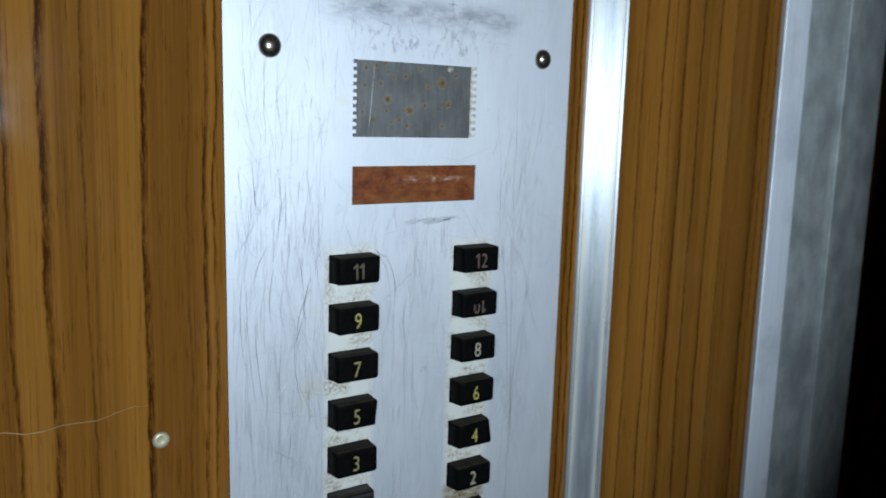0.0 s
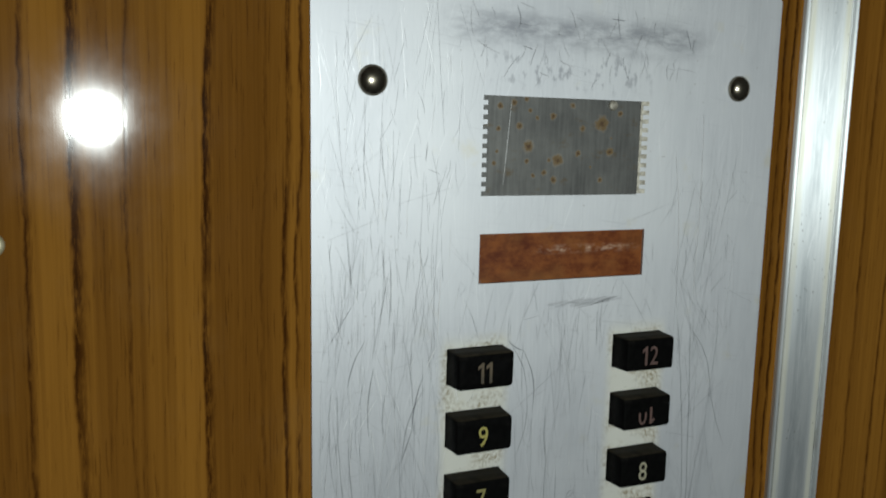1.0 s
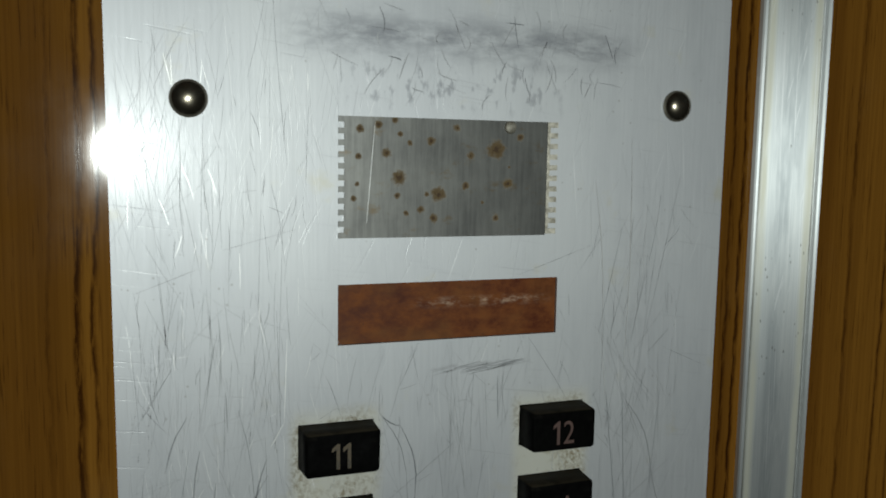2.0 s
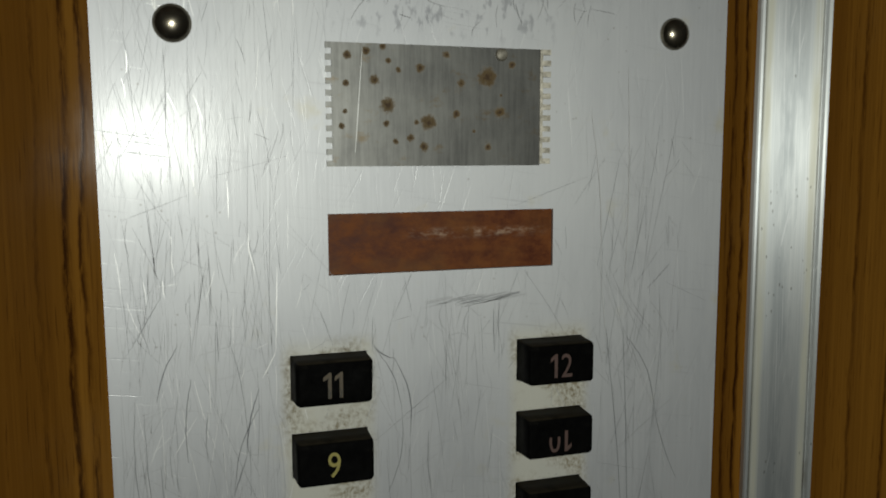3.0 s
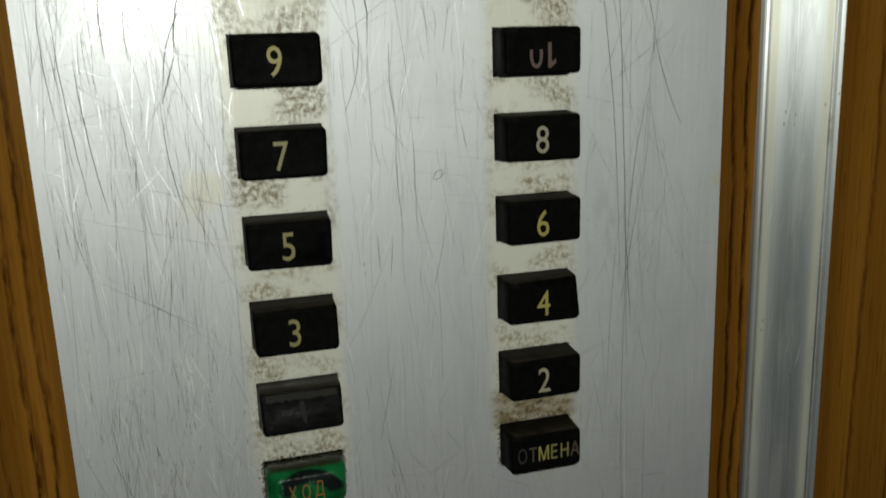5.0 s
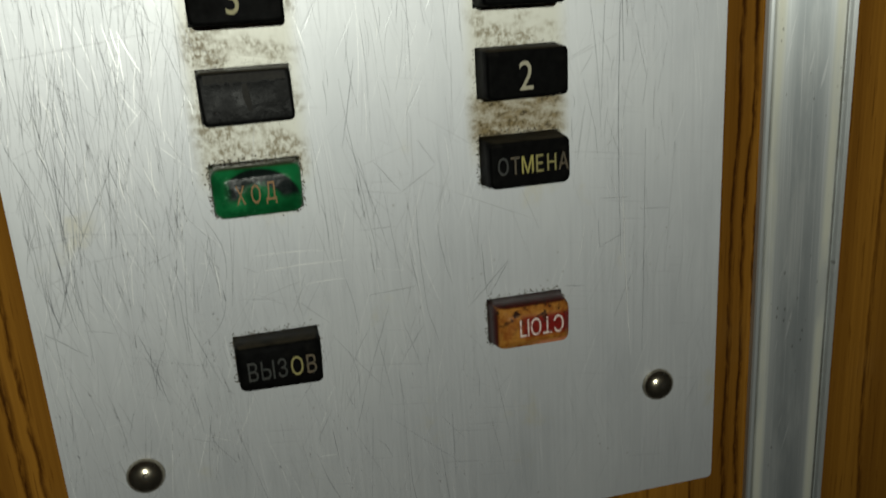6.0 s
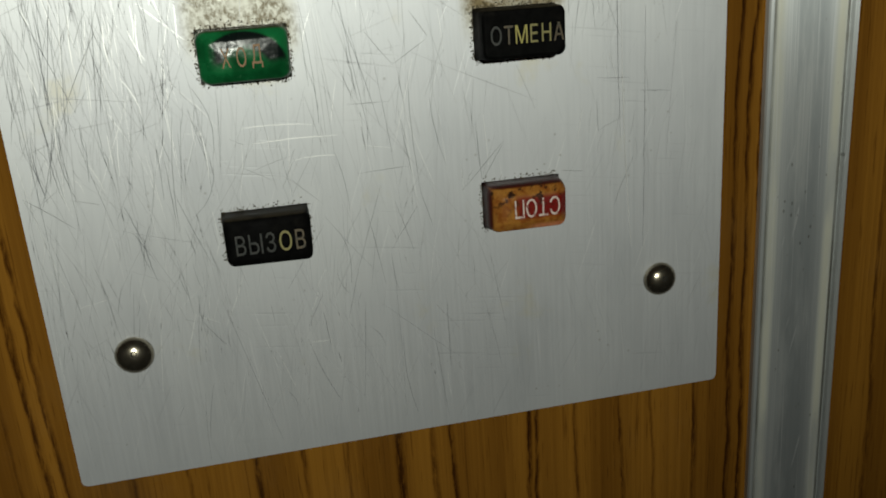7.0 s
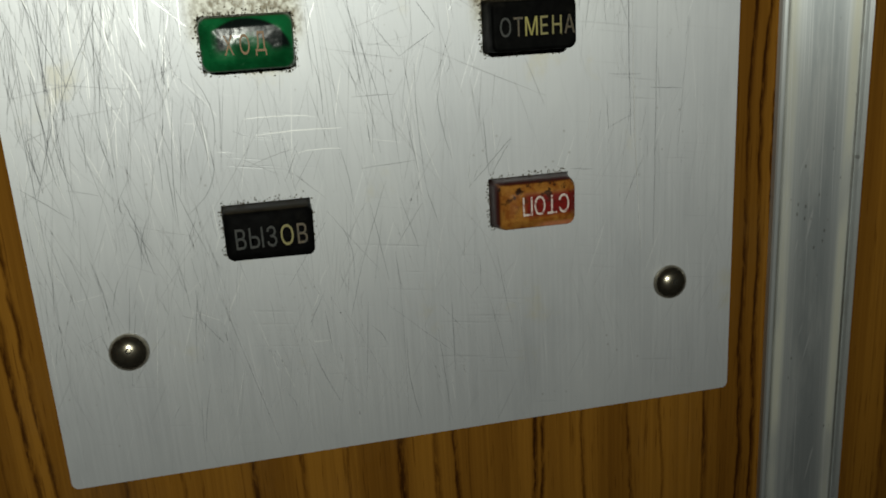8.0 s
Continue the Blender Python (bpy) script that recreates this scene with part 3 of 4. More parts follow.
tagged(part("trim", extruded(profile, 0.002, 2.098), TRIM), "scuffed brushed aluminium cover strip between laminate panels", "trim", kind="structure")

jamb = tagged(part("door_jamb", extruded([(0.5220, 0.390), (0.5220, 0.3500), (0.5695, 0.3490), (0.5710, 0.3468), (0.5717, 0.3464), (0.5767, 0.3464), (0.5777, 0.3470), (0.5790, 0.3500), (0.6270, 0.3520), (0.6270, 0.390)], 0.0, 2.10), STEEL),
              "dull grey steel lift door jamb with a raised rib", "door jamb", kind="structure")
part("edge_strip", extruded([(0.4964, 0.390), (0.4964, 0.3440), (0.4970, 0.3435), (0.5210, 0.3435), (0.5217, 0.3440), (0.5217, 0.390)], 0.0, 2.10), EDGE, jamb, "pale aluminium edge strip")
tagged(part("door_1", slab((0.6150, 0.4200, 0.004), (1.3580, 0.4480, 2.096), 0.002), WOOD), "closed brown laminate sliding lift door", "door", kind="structure")

# ---- the control panel ----
X0, Z0 = 0.2335, 1.1505
W, H, T, LEAN, TRIMMED = 0.1805, 0.3605, 0.0012, 0.0024, 0.0014  # the one side is cut slightly askew, the other a little short
panel = empty("control_panel", (X0, FACE, Z0), "scratched brushed aluminium lift control panel with black buttons on laminate wall", "control panel")
C1, C2 = 0.1998 - X0, 0.2650 - X0
KW, KH, DEPTH = 0.0206, 0.0120, 0.0098
ROWS = [1.3831 - 0.02147 * i - Z0 for i in range(9)]
WINDOW = (0.2001 - X0, 0.2656 - X0, 1.4103 - Z0, 1.4268 - Z0)
SLOTS = [(c, ROWS[i]) for i in (0, 1, 2, 3, 4, 5, 6, 8) for c in (C1, C2)]


def faceplate():
    gap = 0.00015
    holes = [(c - KW / 2 - gap, c + KW / 2 + gap, z - KH / 2 - gap, z + KH / 2 + gap) for c, z in SLOTS] + [WINDOW]
    xs = sorted({-W / 2, W / 2} | {round(v, 6) for h in holes for v in h[:2]})
    zs = sorted({0.0, H} | {round(v, 6) for h in holes for v in h[2:]})
    bm = bmesh.new()
    grid = {(i, k): bm.verts.new((x, -T, z)) for i, x in enumerate(xs) for k, z in enumerate(zs)}
    for i in range(len(xs) - 1):
        for k in range(len(zs) - 1):
            mx, mz = (xs[i] + xs[i + 1]) / 2, (zs[k] + zs[k + 1]) / 2
            if not any(a < mx < b and c < mz < d for a, b, c, d in holes):
                bm.faces.new((grid[i, k], grid[i + 1, k], grid[i + 1, k + 1], grid[i, k + 1]))
    loose = [v for v in bm.verts if not v.link_faces]
    bmesh.ops.delete(bm, geom=loose, context="VERTS")
    ret = bmesh.ops.extrude_face_region(bm, geom=bm.faces[:])
    bmesh.ops.translate(bm, verts=[v for v in ret["geom"] if isinstance(v, bmesh.types.BMVert)], vec=(0, T, 0))
    for v in bm.verts:
        if v.co.x < 1e-6 - W / 2:
            v.co.x += LEAN * (1 - v.co.z / H)
        elif v.co.x > W / 2 - 1e-6:
            v.co.x -= TRIMMED
    corners = [e for e in bm.edges if all(abs(v.co.x) > W / 2 - LEAN - 1e-6 and (abs(v.co.z) < 1e-6 or abs(v.co.z - H) < 1e-6) for v in e.verts) and abs(e.verts[0].co.y - e.verts[1].co.y) > 1e-4]
    bmesh.ops.bevel(bm, geom=corners, offset=0.0016, segments=4, affect="EDGES", profile=0.5)
    return bm


part("faceplate", faceplate(), PLATE, panel)
# added sheet: its near-black colour gives the key gaps their shade
part("gap_shade_sheet", slab((-0.086, -0.0003, 0.030), (0.086, 0.0, 0.285)), SLOT, panel, "added black sheet that keeps the gaps round the buttons dark")
part("indicator_window", slab((WINDOW[0] + 1e-4, -0.0004, WINDOW[2] + 1e-4), (WINDOW[1] - 1e-4, 0, WINDOW[3] - 1e-4)), AMBER, panel, "cloudy amber brown plastic window, set back in its opening")


def serrated(x0, x1, z0, z1, depth, teeth, side, y0, y1, bend=0.0):
    """A sheet with square teeth along one or both upright sides."""
    pts = [(x0, z0), (x1, z0)]
    p = (z1 - z0) / (2 * teeth + 1)
    if "R" in side:
        for k in range(2 * teeth + 1):
            x = x1 + (depth if k % 2 == 0 else 0)
            pts += [(x, z0 + k * p), (x, z0 + (k + 1) * p)]
    pts += [(x1, z1), (x0, z1)]
    if "L" in side:
        for k in range(2 * teeth, -1, -1):
            x = x0 - (depth if k % 2 == 0 else 0)
            pts += [(x, z0 + (k + 1) * p), (x, z0 + k * p)]
    clean = []
    for q in pts:
        if not clean or math.dist(q, clean[-1]) > 1e-7:
            clean.append(q)
    if math.dist(clean[0], clean[-1]) < 1e-7:
        clean.pop()
    bm = bmesh.new()
    f = bm.faces.new([bm.verts.new((x, y0 - bend * (x - x0) / (x1 - x0 + depth), z)) for x, z in clean])
    ret = bmesh.ops.extrude_face_region(bm, geom=[f])
    bmesh.ops.translate(bm, verts=[v for v in ret["geom"] if isinstance(v, bmesh.types.BMVert)], vec=(0, y1 - y0, 0))
    return bm


cover = part("cover_plate", serrated(0.2016 - X0, 0.2607 - X0, 1.4393 - Z0, 1.4715 - Z0, 0.0016, 10, "L", -T - 0.0006, -T), COVER, panel, "rust-spotted grey steel cover plate with a toothed edge")
bm = bmesh.new()
ribbon(bm, [(-0.0237 - 0.00024 * k, 0.3196 - 0.0030 * k) for k in range(10)], 0.00022, -T - 0.00066)
part("scratch", bm, SHINE_LINE, cover, "long bright scratch")
part("bent_tab", turned([(0.0018, 0.0), (0.0018, 0.0004), (0.0013, 0.0007), (0.0, 0.0006)], 14), TEETH, cover, "pale bent tab at the upper edge", True, (0.0155, -T - 0.0006, 0.3192))
# same sheet, bent: the light it catches is put into a paler colour
part("toothed_edge", serrated(0.2608 - X0, 0.2616 - X0, 1.4397 - Z0, 1.4715 - Z0, 0.0022, 10, "R", -T - 0.0006, -T, 0.0006), TEETH, cover, "bent toothed edge, coloured paler where it catches light")


# ---- buttons ----
def button(col, row, material, label, **shape):
    c = (C1, C2)[col]
    return part("button", key_cap(KW, KH, shape.pop("depth", DEPTH), **shape), material, panel, label, True, (c, 0, ROWS[row]))


def word(chars, size, spread, ob, y, z, squeeze=0.8, turn=0.0, shift=0.0):
    """Characters with a paint each, set evenly across a button."""
    n = len(chars)
    for i, (ch, mat, *keep) in enumerate(chars):
        x = (i - (n - 1) / 2) * spread
        if turn:
            x = -x
        x += shift
        glyph(ch, size, mat, ob, (x, -y, z), squeeze, turn, "letter" if ch.isalpha() else "numeral", keep[0] if keep else None)


black = "worn black plastic push button"
NUM = 0.0098
plain = [
    (0, 0, [("1", FADED), ("1", FADED)], dict(lump=0.0006, seed=1.0), 0.0030),
    (1, 0, [("1", ROSE), ("2", ROSE)], dict(seed=2.0, lump=0.0002), 0.0040),
    (0, 1, [("9", BRIGHT)], dict(seed=3.0, lump=0.0003, chip=(0.000, 0.0058, 0.004, 0.0012)), 0.0040),
    (0, 2, [("7", YELLOW)], dict(seed=4.0, lump=0.0002, chip=(-0.003, 0.0060, 0.003, 0.0013)), 0.0040),
    (1, 2, [("8", CREAM)], dict(seed=5.0, lump=0.0001), 0.0040),
    (0, 3, [("5", YELLOW)], dict(seed=6.0, lump=0.0003, chip=(0.0098, -0.003, 0.0035, 0.0022)), 0.0040),
    (1, 3, [("6", BRIGHT)], dict(seed=7.0, lump=0.0001), 0.0040),
    (0, 4, [("3", YELLOW)], dict(seed=8.0, lump=0.0002), 0.0040),
    (1, 4, [("4", BRIGHT)], dict(seed=9.0, lump=0.0001, chip=(0.0100, 0.0058, 0.0028, 0.0030)), 0.0040),
    (1, 5, [("2", CREAM)], dict(seed=10.0, lump=0.0001), 0.0040),
]
for col, row, chars, shape, spread in plain:
    ob = button(col, row, BLACK, black, **shape)
    word(chars, NUM, spread, ob, DEPTH + 0.00012, -0.0004, 0.8, 0.0, -0.0006)
ob = button(1, 1, BLACK, "worn black plastic push button fitted upside down", seed=11.0, lump=0.0003, chip=(0.001, 0.0052, 0.004, 0.0008))
word([("1", ROSE, (0.1, 1.0)), ("0", ROSE, (0.34, 1.0))], NUM, 0.0042, ob, DEPTH + 0.00014, -0.0008, 0.8, 180.0)

ob = button(0, 5, MELTED, "melted black plastic push button with its number burnt away", lump=0.0005, seed=13.0, depth=0.0082)
bm = bmesh.new()
# a flat dark strip stands for the shade inside the recessed slit
ribbon(bm, [(-0.0001, 0.0034), (-0.0001, 0.0018), (0.0000, 0.0002), (0.0004, -0.0014), (0.0006, -0.0030)], 0.0015, 0.0)
part("burnt_slit_shade", bm, SLOT, ob, "burnt slit with its inner shade as a dark strip", False, (0, -0.0089, 0))
bm = bmesh.new()  # the burnt-back upper edge, ragged below; a dark strip paints its recess shade
low = [(x * 0.00098, 0.0034 + 0.0007 * noise.noise(Vector((x * 0.9, 3.1, 0.0)))) for x in range(-9, 10)]
for (xa, za), (xb, zb) in zip(low, low[1:]):
    bm.faces.new([bm.verts.new(p) for p in ((xa, 0.0, za), (xb, 0.0, zb), (xb, 0.0, 0.0053), (xa, 0.0, 0.0053))])
bmesh.ops.remove_doubles(bm, verts=bm.verts, dist=1e-6)
part("burnt_edge_shade", bm, SLOT, ob, "burnt-back upper edge with its recess shade as a dark strip", False, (0, -0.0088, 0))
bm = bmesh.new()
ribbon(bm, [(x, z - 0.0001) for x, z in low], 0.00035, 0.0)
part("melted_rim", bm, MELTED, ob, "glossy melted rim", False, (0, -0.0090, 0))

ob = button(0, 6, GREEN, "glossy green plastic push button with a scorched corner", corner=0.0026, edge=0.0016, dome=0.0007, lump=0.0002, seed=15.0, depth=0.0082)
word([("Х", ORANGE), ("О", ORANGE), ("Д", ORANGE)], 0.0058, 0.0034, ob, 0.0090, -0.0002, 0.56, 0.0, -0.0006)

ob = button(1, 6, BLACK, "worn black plastic push button with yellow lettering", corner=0.0018, edge=0.0007, seed=16.0, lump=0.0002)
word([("О", GREY), ("Т", FADED), ("М", BRIGHT), ("Е", YELLOW), ("Н", YELLOW), ("А", FADED)], 0.0058, 0.0031, ob, DEPTH + 0.00014, -0.0002, 0.70, 0.0, 0.0006)

ob = button(1, 8, RED, "scorched amber and dark red plastic push button fitted upside down", corner=0.0024, edge=0.0018, dome=0.0008, lump=0.0004, seed=17.0, depth=0.0086)
word([("С", WHITE), ("Т", WHITE), ("О", WHITE), ("П", WHITE)], 0.0064, 0.0031, ob, 0.0096, 0.0001, 0.68, 180.0, 0.0016)

ob = button(0, 8, BLACK, "worn black plastic push button with faded lettering", corner=0.0017, edge=0.0008, dome=0.0004, seed=18.0, lump=0.0002, depth=0.0088)
word([("В", GREY), ("Ы", GREY), ("З", GREY), ("О", YELLOW), ("В", FADED)], 0.0066, 0.0035, ob, 0.0093, -0.0004, 0.68, 0.0, 0.0005)


# ---- screws ----
def screw(x, z, dent):
    """A domed head; dent: how far from the middle its worn recess sits, none if 0."""
    rows = [(0.0045, 0.0), (0.0047, 0.0003)]
    for n in range(1, 9):
        a = radians(11.25 * n)
        rows.append((0.0047 * math.cos(a), 0.0004 + 0.0028 * math.sin(a)))
    rows[-1] = (0.0, 0.0032)
    head = part("screw", turned(rows), NICKEL, panel, "domed tarnished nickel screw head", True, (x - X0, -T, z - Z0))
    if dent:
        # the dent is only coloured: a dark ring on the dome for its shade
        bm = bmesh.new()
        ring = [(0.0006 * math.cos(radians(30 * n)) + dent * 0.3, 0.0006 * math.sin(radians(30 * n)) + dent) for n in range(13)]
        ribbon(bm, ring, 0.00035, 0.0)
        for v in bm.verts:
            v.co.y = -0.00045 - 0.0028 * math.sqrt(max(0.0, 1 - (math.hypot(v.co.x, v.co.z) / 0.0047) ** 2))
        part("recess", bm, SLOT, head, "worn recess, its shade drawn as a dark ring")


for x, z, dent in ((0.1625, 1.4745, 0.0), (0.3040, 1.4775, 0.0), (0.1640, 1.1845, 0.0012), (0.3040, 1.1845, 0.0008)):
    screw(x, z, dent)

# ---- scratches in the faceplate ----
rng = random.Random(7)
KEEP_OUT = [(c - KW / 2 - 0.0006, c + KW / 2 + 0.0006, z - KH / 2 - 0.0006, z + KH / 2 + 0.0006) for c, z in SLOTS] + [WINDOW, (-0.0345, 0.0310, 0.2880, 0.3216)]


def clear(x, z):
    return abs(x) < W / 2 - LEAN - 0.0006 and 0.001 < z < H - 0.001 and not any(a < x < b and c < z < d for a, b, c, d in KEEP_OUT)


def scratch(bm, x, z, length, lean, bow, width, y):
    n = max(4, int(length / 0.004))
    run = []
    for i in range(n + 1):
        s = i / n
        px = x + math.sin(lean) * length * s + bow * math.sin(math.pi * s)
        pz = z - math.cos(lean) * length * s
        if clear(px, pz):
            run.append((px, pz))
        else:
            if len(run) > 2:
                ribbon(bm, run, width, y)
            run = []
    if len(run) > 2:
        ribbon(bm, run, width, y)


dark, faint, shine = bmesh.new(), bmesh.new(), bmesh.new()
AREAS = [  # share, x from, x to, z from, z to, spread of lean
    (0.36, -0.088, -0.046, 0.08, 0.27, 0.13), (0.16, -0.088, -0.046, 0.03, 0.13, 0.26), (0.14, -0.022, 0.018, 0.08, 0.25, 0.12),
    (0.16, -0.06, 0.03, 0.01, 0.10, 0.30), (0.08, 0.045, 0.075, 0.06, 0.30, 0.25), (0.05, -0.05, 0.06, 0.22, 0.27, 0.5), (0.05, -0.085, -0.04, 0.27, 0.34, 0.2),
]
for i in range(2100):
    a = rng.random()
    for share, xa, xb, za, zb, spread in AREAS:
        if a < share:
            break
        a -= share
    x, z = rng.uniform(xa, xb), rng.uniform(za, zb)
    length = min(rng.expovariate(1 / 0.011) + 0.003, 0.07)
    lean = rng.gauss(0, spread) if rng.random() < 0.9 else rng.uniform(-1.5, 1.5)
    k = rng.random()
    target, width = (dark, rng.uniform(0.00005, 0.00012)) if k < 0.18 else (faint, rng.uniform(0.00006, 0.00016)) if k < 0.91 else (shine, rng.uniform(0.00006, 0.00013))
    scratch(target, x, z + length / 2, length, lean, rng.gauss(0, 0.0003), width, -T - 0.00006)


def groove(bm, width, xa, za, xb, zb, bow=0.0):
    """One long scratch between two places on the plate, bowed sideways."""
    run = []
    l = math.hypot(xb - xa, zb - za)
    for k in range(13):
        q = k / 12
        off = bow * math.sin(math.pi * q) + rng.gauss(0, 0.00005)
        run.append((xa + (xb - xa) * q - X0 - (zb - za) / l * off, za + (zb - za) * q - Z0 + (xb - xa) / l * off))
    ribbon(bm, [p for p in run if clear(*p)] or run[:2], width, -T - 0.00008)


groove(shine, 0.00028, 0.1865, 1.4132, 0.1857, 1.3905)
groove(shine, 0.00034, 0.1857, 1.3905, 0.1821, 1.3840)
groove(dark, 0.00036, 0.1812, 1.3811, 0.1775, 1.3631, -0.0009)
groove(dark, 0.00038, 0.1775, 1.3631, 0.1739, 1.3527)
groove(dark, 0.00028, 0.1814, 1.3765, 0.1743, 1.3542, -0.0018)
groove(dark, 0.00034, 0.1640, 1.3851, 0.1626, 1.3630, -0.0009)
groove(dark, 0.00026, 0.1681, 1.3760, 0.1676, 1.3625, -0.0006)
groove(dark, 0.00020, 0.1707, 1.4000, 0.1710, 1.3891)
groove(dark, 0.00030, 0.1609, 1.3940, 0.1555, 1.3799, -0.0009)
groove(dark, 0.00020, 0.1502, 1.3803, 0.1515, 1.3460, -0.0012)
groove(dark, 0.00022, 0.1522, 1.3772, 0.1561, 1.3292, -0.0009)
groove(dark, 0.00026, 0.1557, 1.3629, 0.1597, 1.3279, -0.0006)
groove(faint, 0.00020, 0.1675, 1.3937, 0.1741, 1.3527)
groove(dark, 0.00022, 0.1734, 1.3528, 0.1770, 1.3246, -0.0010)
groove(faint, 0.00020, 0.1848, 1.3778, 0.1857, 1.3339, 0.0019)
groove(dark, 0.00030, 0.1669, 1.3411, 0.1660, 1.3325)
groove(dark, 0.00022, 0.1645, 1.3507, 0.1656, 1.3381)
groove(dark, 0.00018, 0.1574, 1.4069, 0.1502, 1.3945)
groove(faint, 0.00022, 0.1668, 1.4066, 0.1636, 1.3881)
groove(dark, 0.00016, 0.1738, 1.3948, 0.1779, 1.3631, 0.0012)
groove(dark, 0.00034, 0.2122, 1.3904, 0.2180, 1.3864, -0.0007)
groove(dark, 0.00034, 0.2180, 1.3864, 0.2223, 1.3639, 0.0022)
groove(faint, 0.00024, 0.2223, 1.3639, 0.2227, 1.3391)
groove(dark, 0.00022, 0.2126, 1.3895, 0.2199, 1.3721, 0.0016)
groove(dark, 0.00020, 0.2199, 1.3721, 0.2160, 1.3482, 0.0019)
groove(dark, 0.00022, 0.2278, 1.3650, 0.2287, 1.3451, -0.0007)
groove(dark, 0.00020, 0.2287, 1.3451, 0.2296, 1.3169, -0.0007)
groove(dark, 0.00018, 0.2329, 1.3413, 0.2332, 1.3164)
groove(dark, 0.00022, 0.2472, 1.3984, 0.2476, 1.3860)
groove(faint, 0.00020, 0.2330, 1.4028, 0.2341, 1.3918, -0.0025)
groove(faint, 0.00020, 0.2341, 1.3918, 0.2401, 1.3903, 0.0012)
groove(faint, 0.00020, 0.2401, 1.3903, 0.2397, 1.3987, 0.0016)
groove(dark, 0.00022, 0.2378, 1.3305, 0.2406, 1.3327, -0.0009)
groove(dark, 0.00022, 0.2378, 1.3305, 0.2406, 1.3327, 0.0009)
groove(shine, 0.00026, 0.2772, 1.4550, 0.2814, 1.4060, 0.0013)
groove(shine, 0.00018, 0.2814, 1.4060, 0.2836, 1.3860)
groove(shine, 0.00026, 0.2891, 1.4676, 0.2890, 1.3942, 0.0010)
groove(faint, 0.00024, 0.2957, 1.4270, 0.2914, 1.4058)
groove(faint, 0.00024, 0.3048, 1.4091, 0.2972, 1.4019)
groove(dark, 0.00024, 0.2908, 1.3873, 0.3007, 1.3642, 0.0022)
groove(dark, 0.00020, 0.3007, 1.3642, 0.3092, 1.3409, -0.0008)
groove(dark, 0.00020, 0.2833, 1.3909, 0.2910, 1.3022, 0.0014)
groove(dark, 0.00024, 0.2891, 1.3907, 0.2934, 1.2758, 0.0007)
groove(dark, 0.00018, 0.2993, 1.3518, 0.2932, 1.3055, -0.0014)
groove(faint, 0.00020, 0.2859, 1.3514, 0.3068, 1.3671)
groove(dark, 0.00026, 0.2926, 1.3128, 0.2945, 1.2869)
groove(dark, 0.00018, 0.2966, 1.3213, 0.2916, 1.2929)
groove(faint, 0.00022, 0.1672, 1.3020, 0.1628, 1.2594, -0.0011)
groove(dark, 0.00022, 0.2226, 1.3169, 0.2229, 1.3081)
groove(dark, 0.00018, 0.2252, 1.2817, 0.2207, 1.2613)
groove(dark, 0.00018, 0.2928, 1.2968, 0.2927, 1.2251, -0.0007)
groove(dark, 0.00017, 0.1500, 1.2375, 0.1515, 1.2262, -0.0006)
groove(dark, 0.00016, 0.1540, 1.2383, 0.1551, 1.2239, -0.0006)
groove(shine, 0.00024, 0.1635, 1.2654, 0.1627, 1.2525, -0.0005)
groove(shine, 0.00026, 0.1702, 1.2627, 0.1704, 1.2534, -0.0005)
groove(shine, 0.00020, 0.1775, 1.2647, 0.1772, 1.2539, -0.0005)
groove(shine, 0.00024, 0.1528, 1.2544, 0.1542, 1.2488)
groove(shine, 0.00020, 0.1717, 1.2513, 0.1752, 1.2424, 0.0007)
groove(faint, 0.00020, 0.1512, 1.2627, 0.1506, 1.2437, -0.0005)
groove(shine, 0.00020, 0.1969, 1.2373, 0.2136, 1.2366, 0.0003)
groove(shine, 0.00024, 0.1990, 1.2333, 0.2193, 1.2334, 0.0003)
groove(shine, 0.00018, 0.2078, 1.2283, 0.2189, 1.2286, 0.0004)
groove(faint, 0.00018, 0.1968, 1.2261, 0.2083, 1.2296, 0.0003)
groove(dark, 0.00014, 0.1821, 1.2437, 0.1794, 1.2139, -0.0008)
groove(dark, 0.00014, 0.1864, 1.2484, 0.1894, 1.2302, 0.0023)
groove(dark, 0.00014, 0.1894, 1.2302, 0.1815, 1.2161, 0.0024)
groove(dark, 0.00016, 0.1506, 1.2400, 0.1514, 1.2245, -0.0005)
groove(dark, 0.00016, 0.1555, 1.2371, 0.1580, 1.2235, -0.0005)
groove(dark, 0.00014, 0.1463, 1.2260, 0.1562, 1.2178, 0.0002)
groove(dark, 0.00014, 0.1785, 1.2312, 0.1790, 1.2153)
groove(dark, 0.00016, 0.1701, 1.2176, 0.1713, 1.2052, -0.0008)
groove(dark, 0.00016, 0.1729, 1.2166, 0.1700, 1.2053, -0.0008)
groove(dark, 0.00014, 0.1685, 1.2157, 0.1728, 1.2071)
groove(dark, 0.00016, 0.1709, 1.2148, 0.1725, 1.2023, -0.0005)
groove(dark, 0.00018, 0.1679, 1.2218, 0.1708, 1.2121)
groove(dark, 0.00014, 0.2143, 1.2483, 0.2151, 1.2366, 0.0005)
groove(dark, 0.00013, 0.2280, 1.2570, 0.2341, 1.2489)
groove(dark, 0.00013, 0.2341, 1.2489, 0.2426, 1.2542)
groove(dark, 0.00013, 0.2389, 1.2614, 0.2432, 1.2548)
groove(faint, 0.00014, 0.2206, 1.2549, 0.2368, 1.2605)
groove(dark, 0.00014, 0.2426, 1.2404, 0.2458, 1.2230, -0.0006)
groove(dark, 0.00012, 0.2222, 1.2404, 0.2327, 1.2403)
groove(dark, 0.00016, 0.2350, 1.2336, 0.2370, 1.2210)
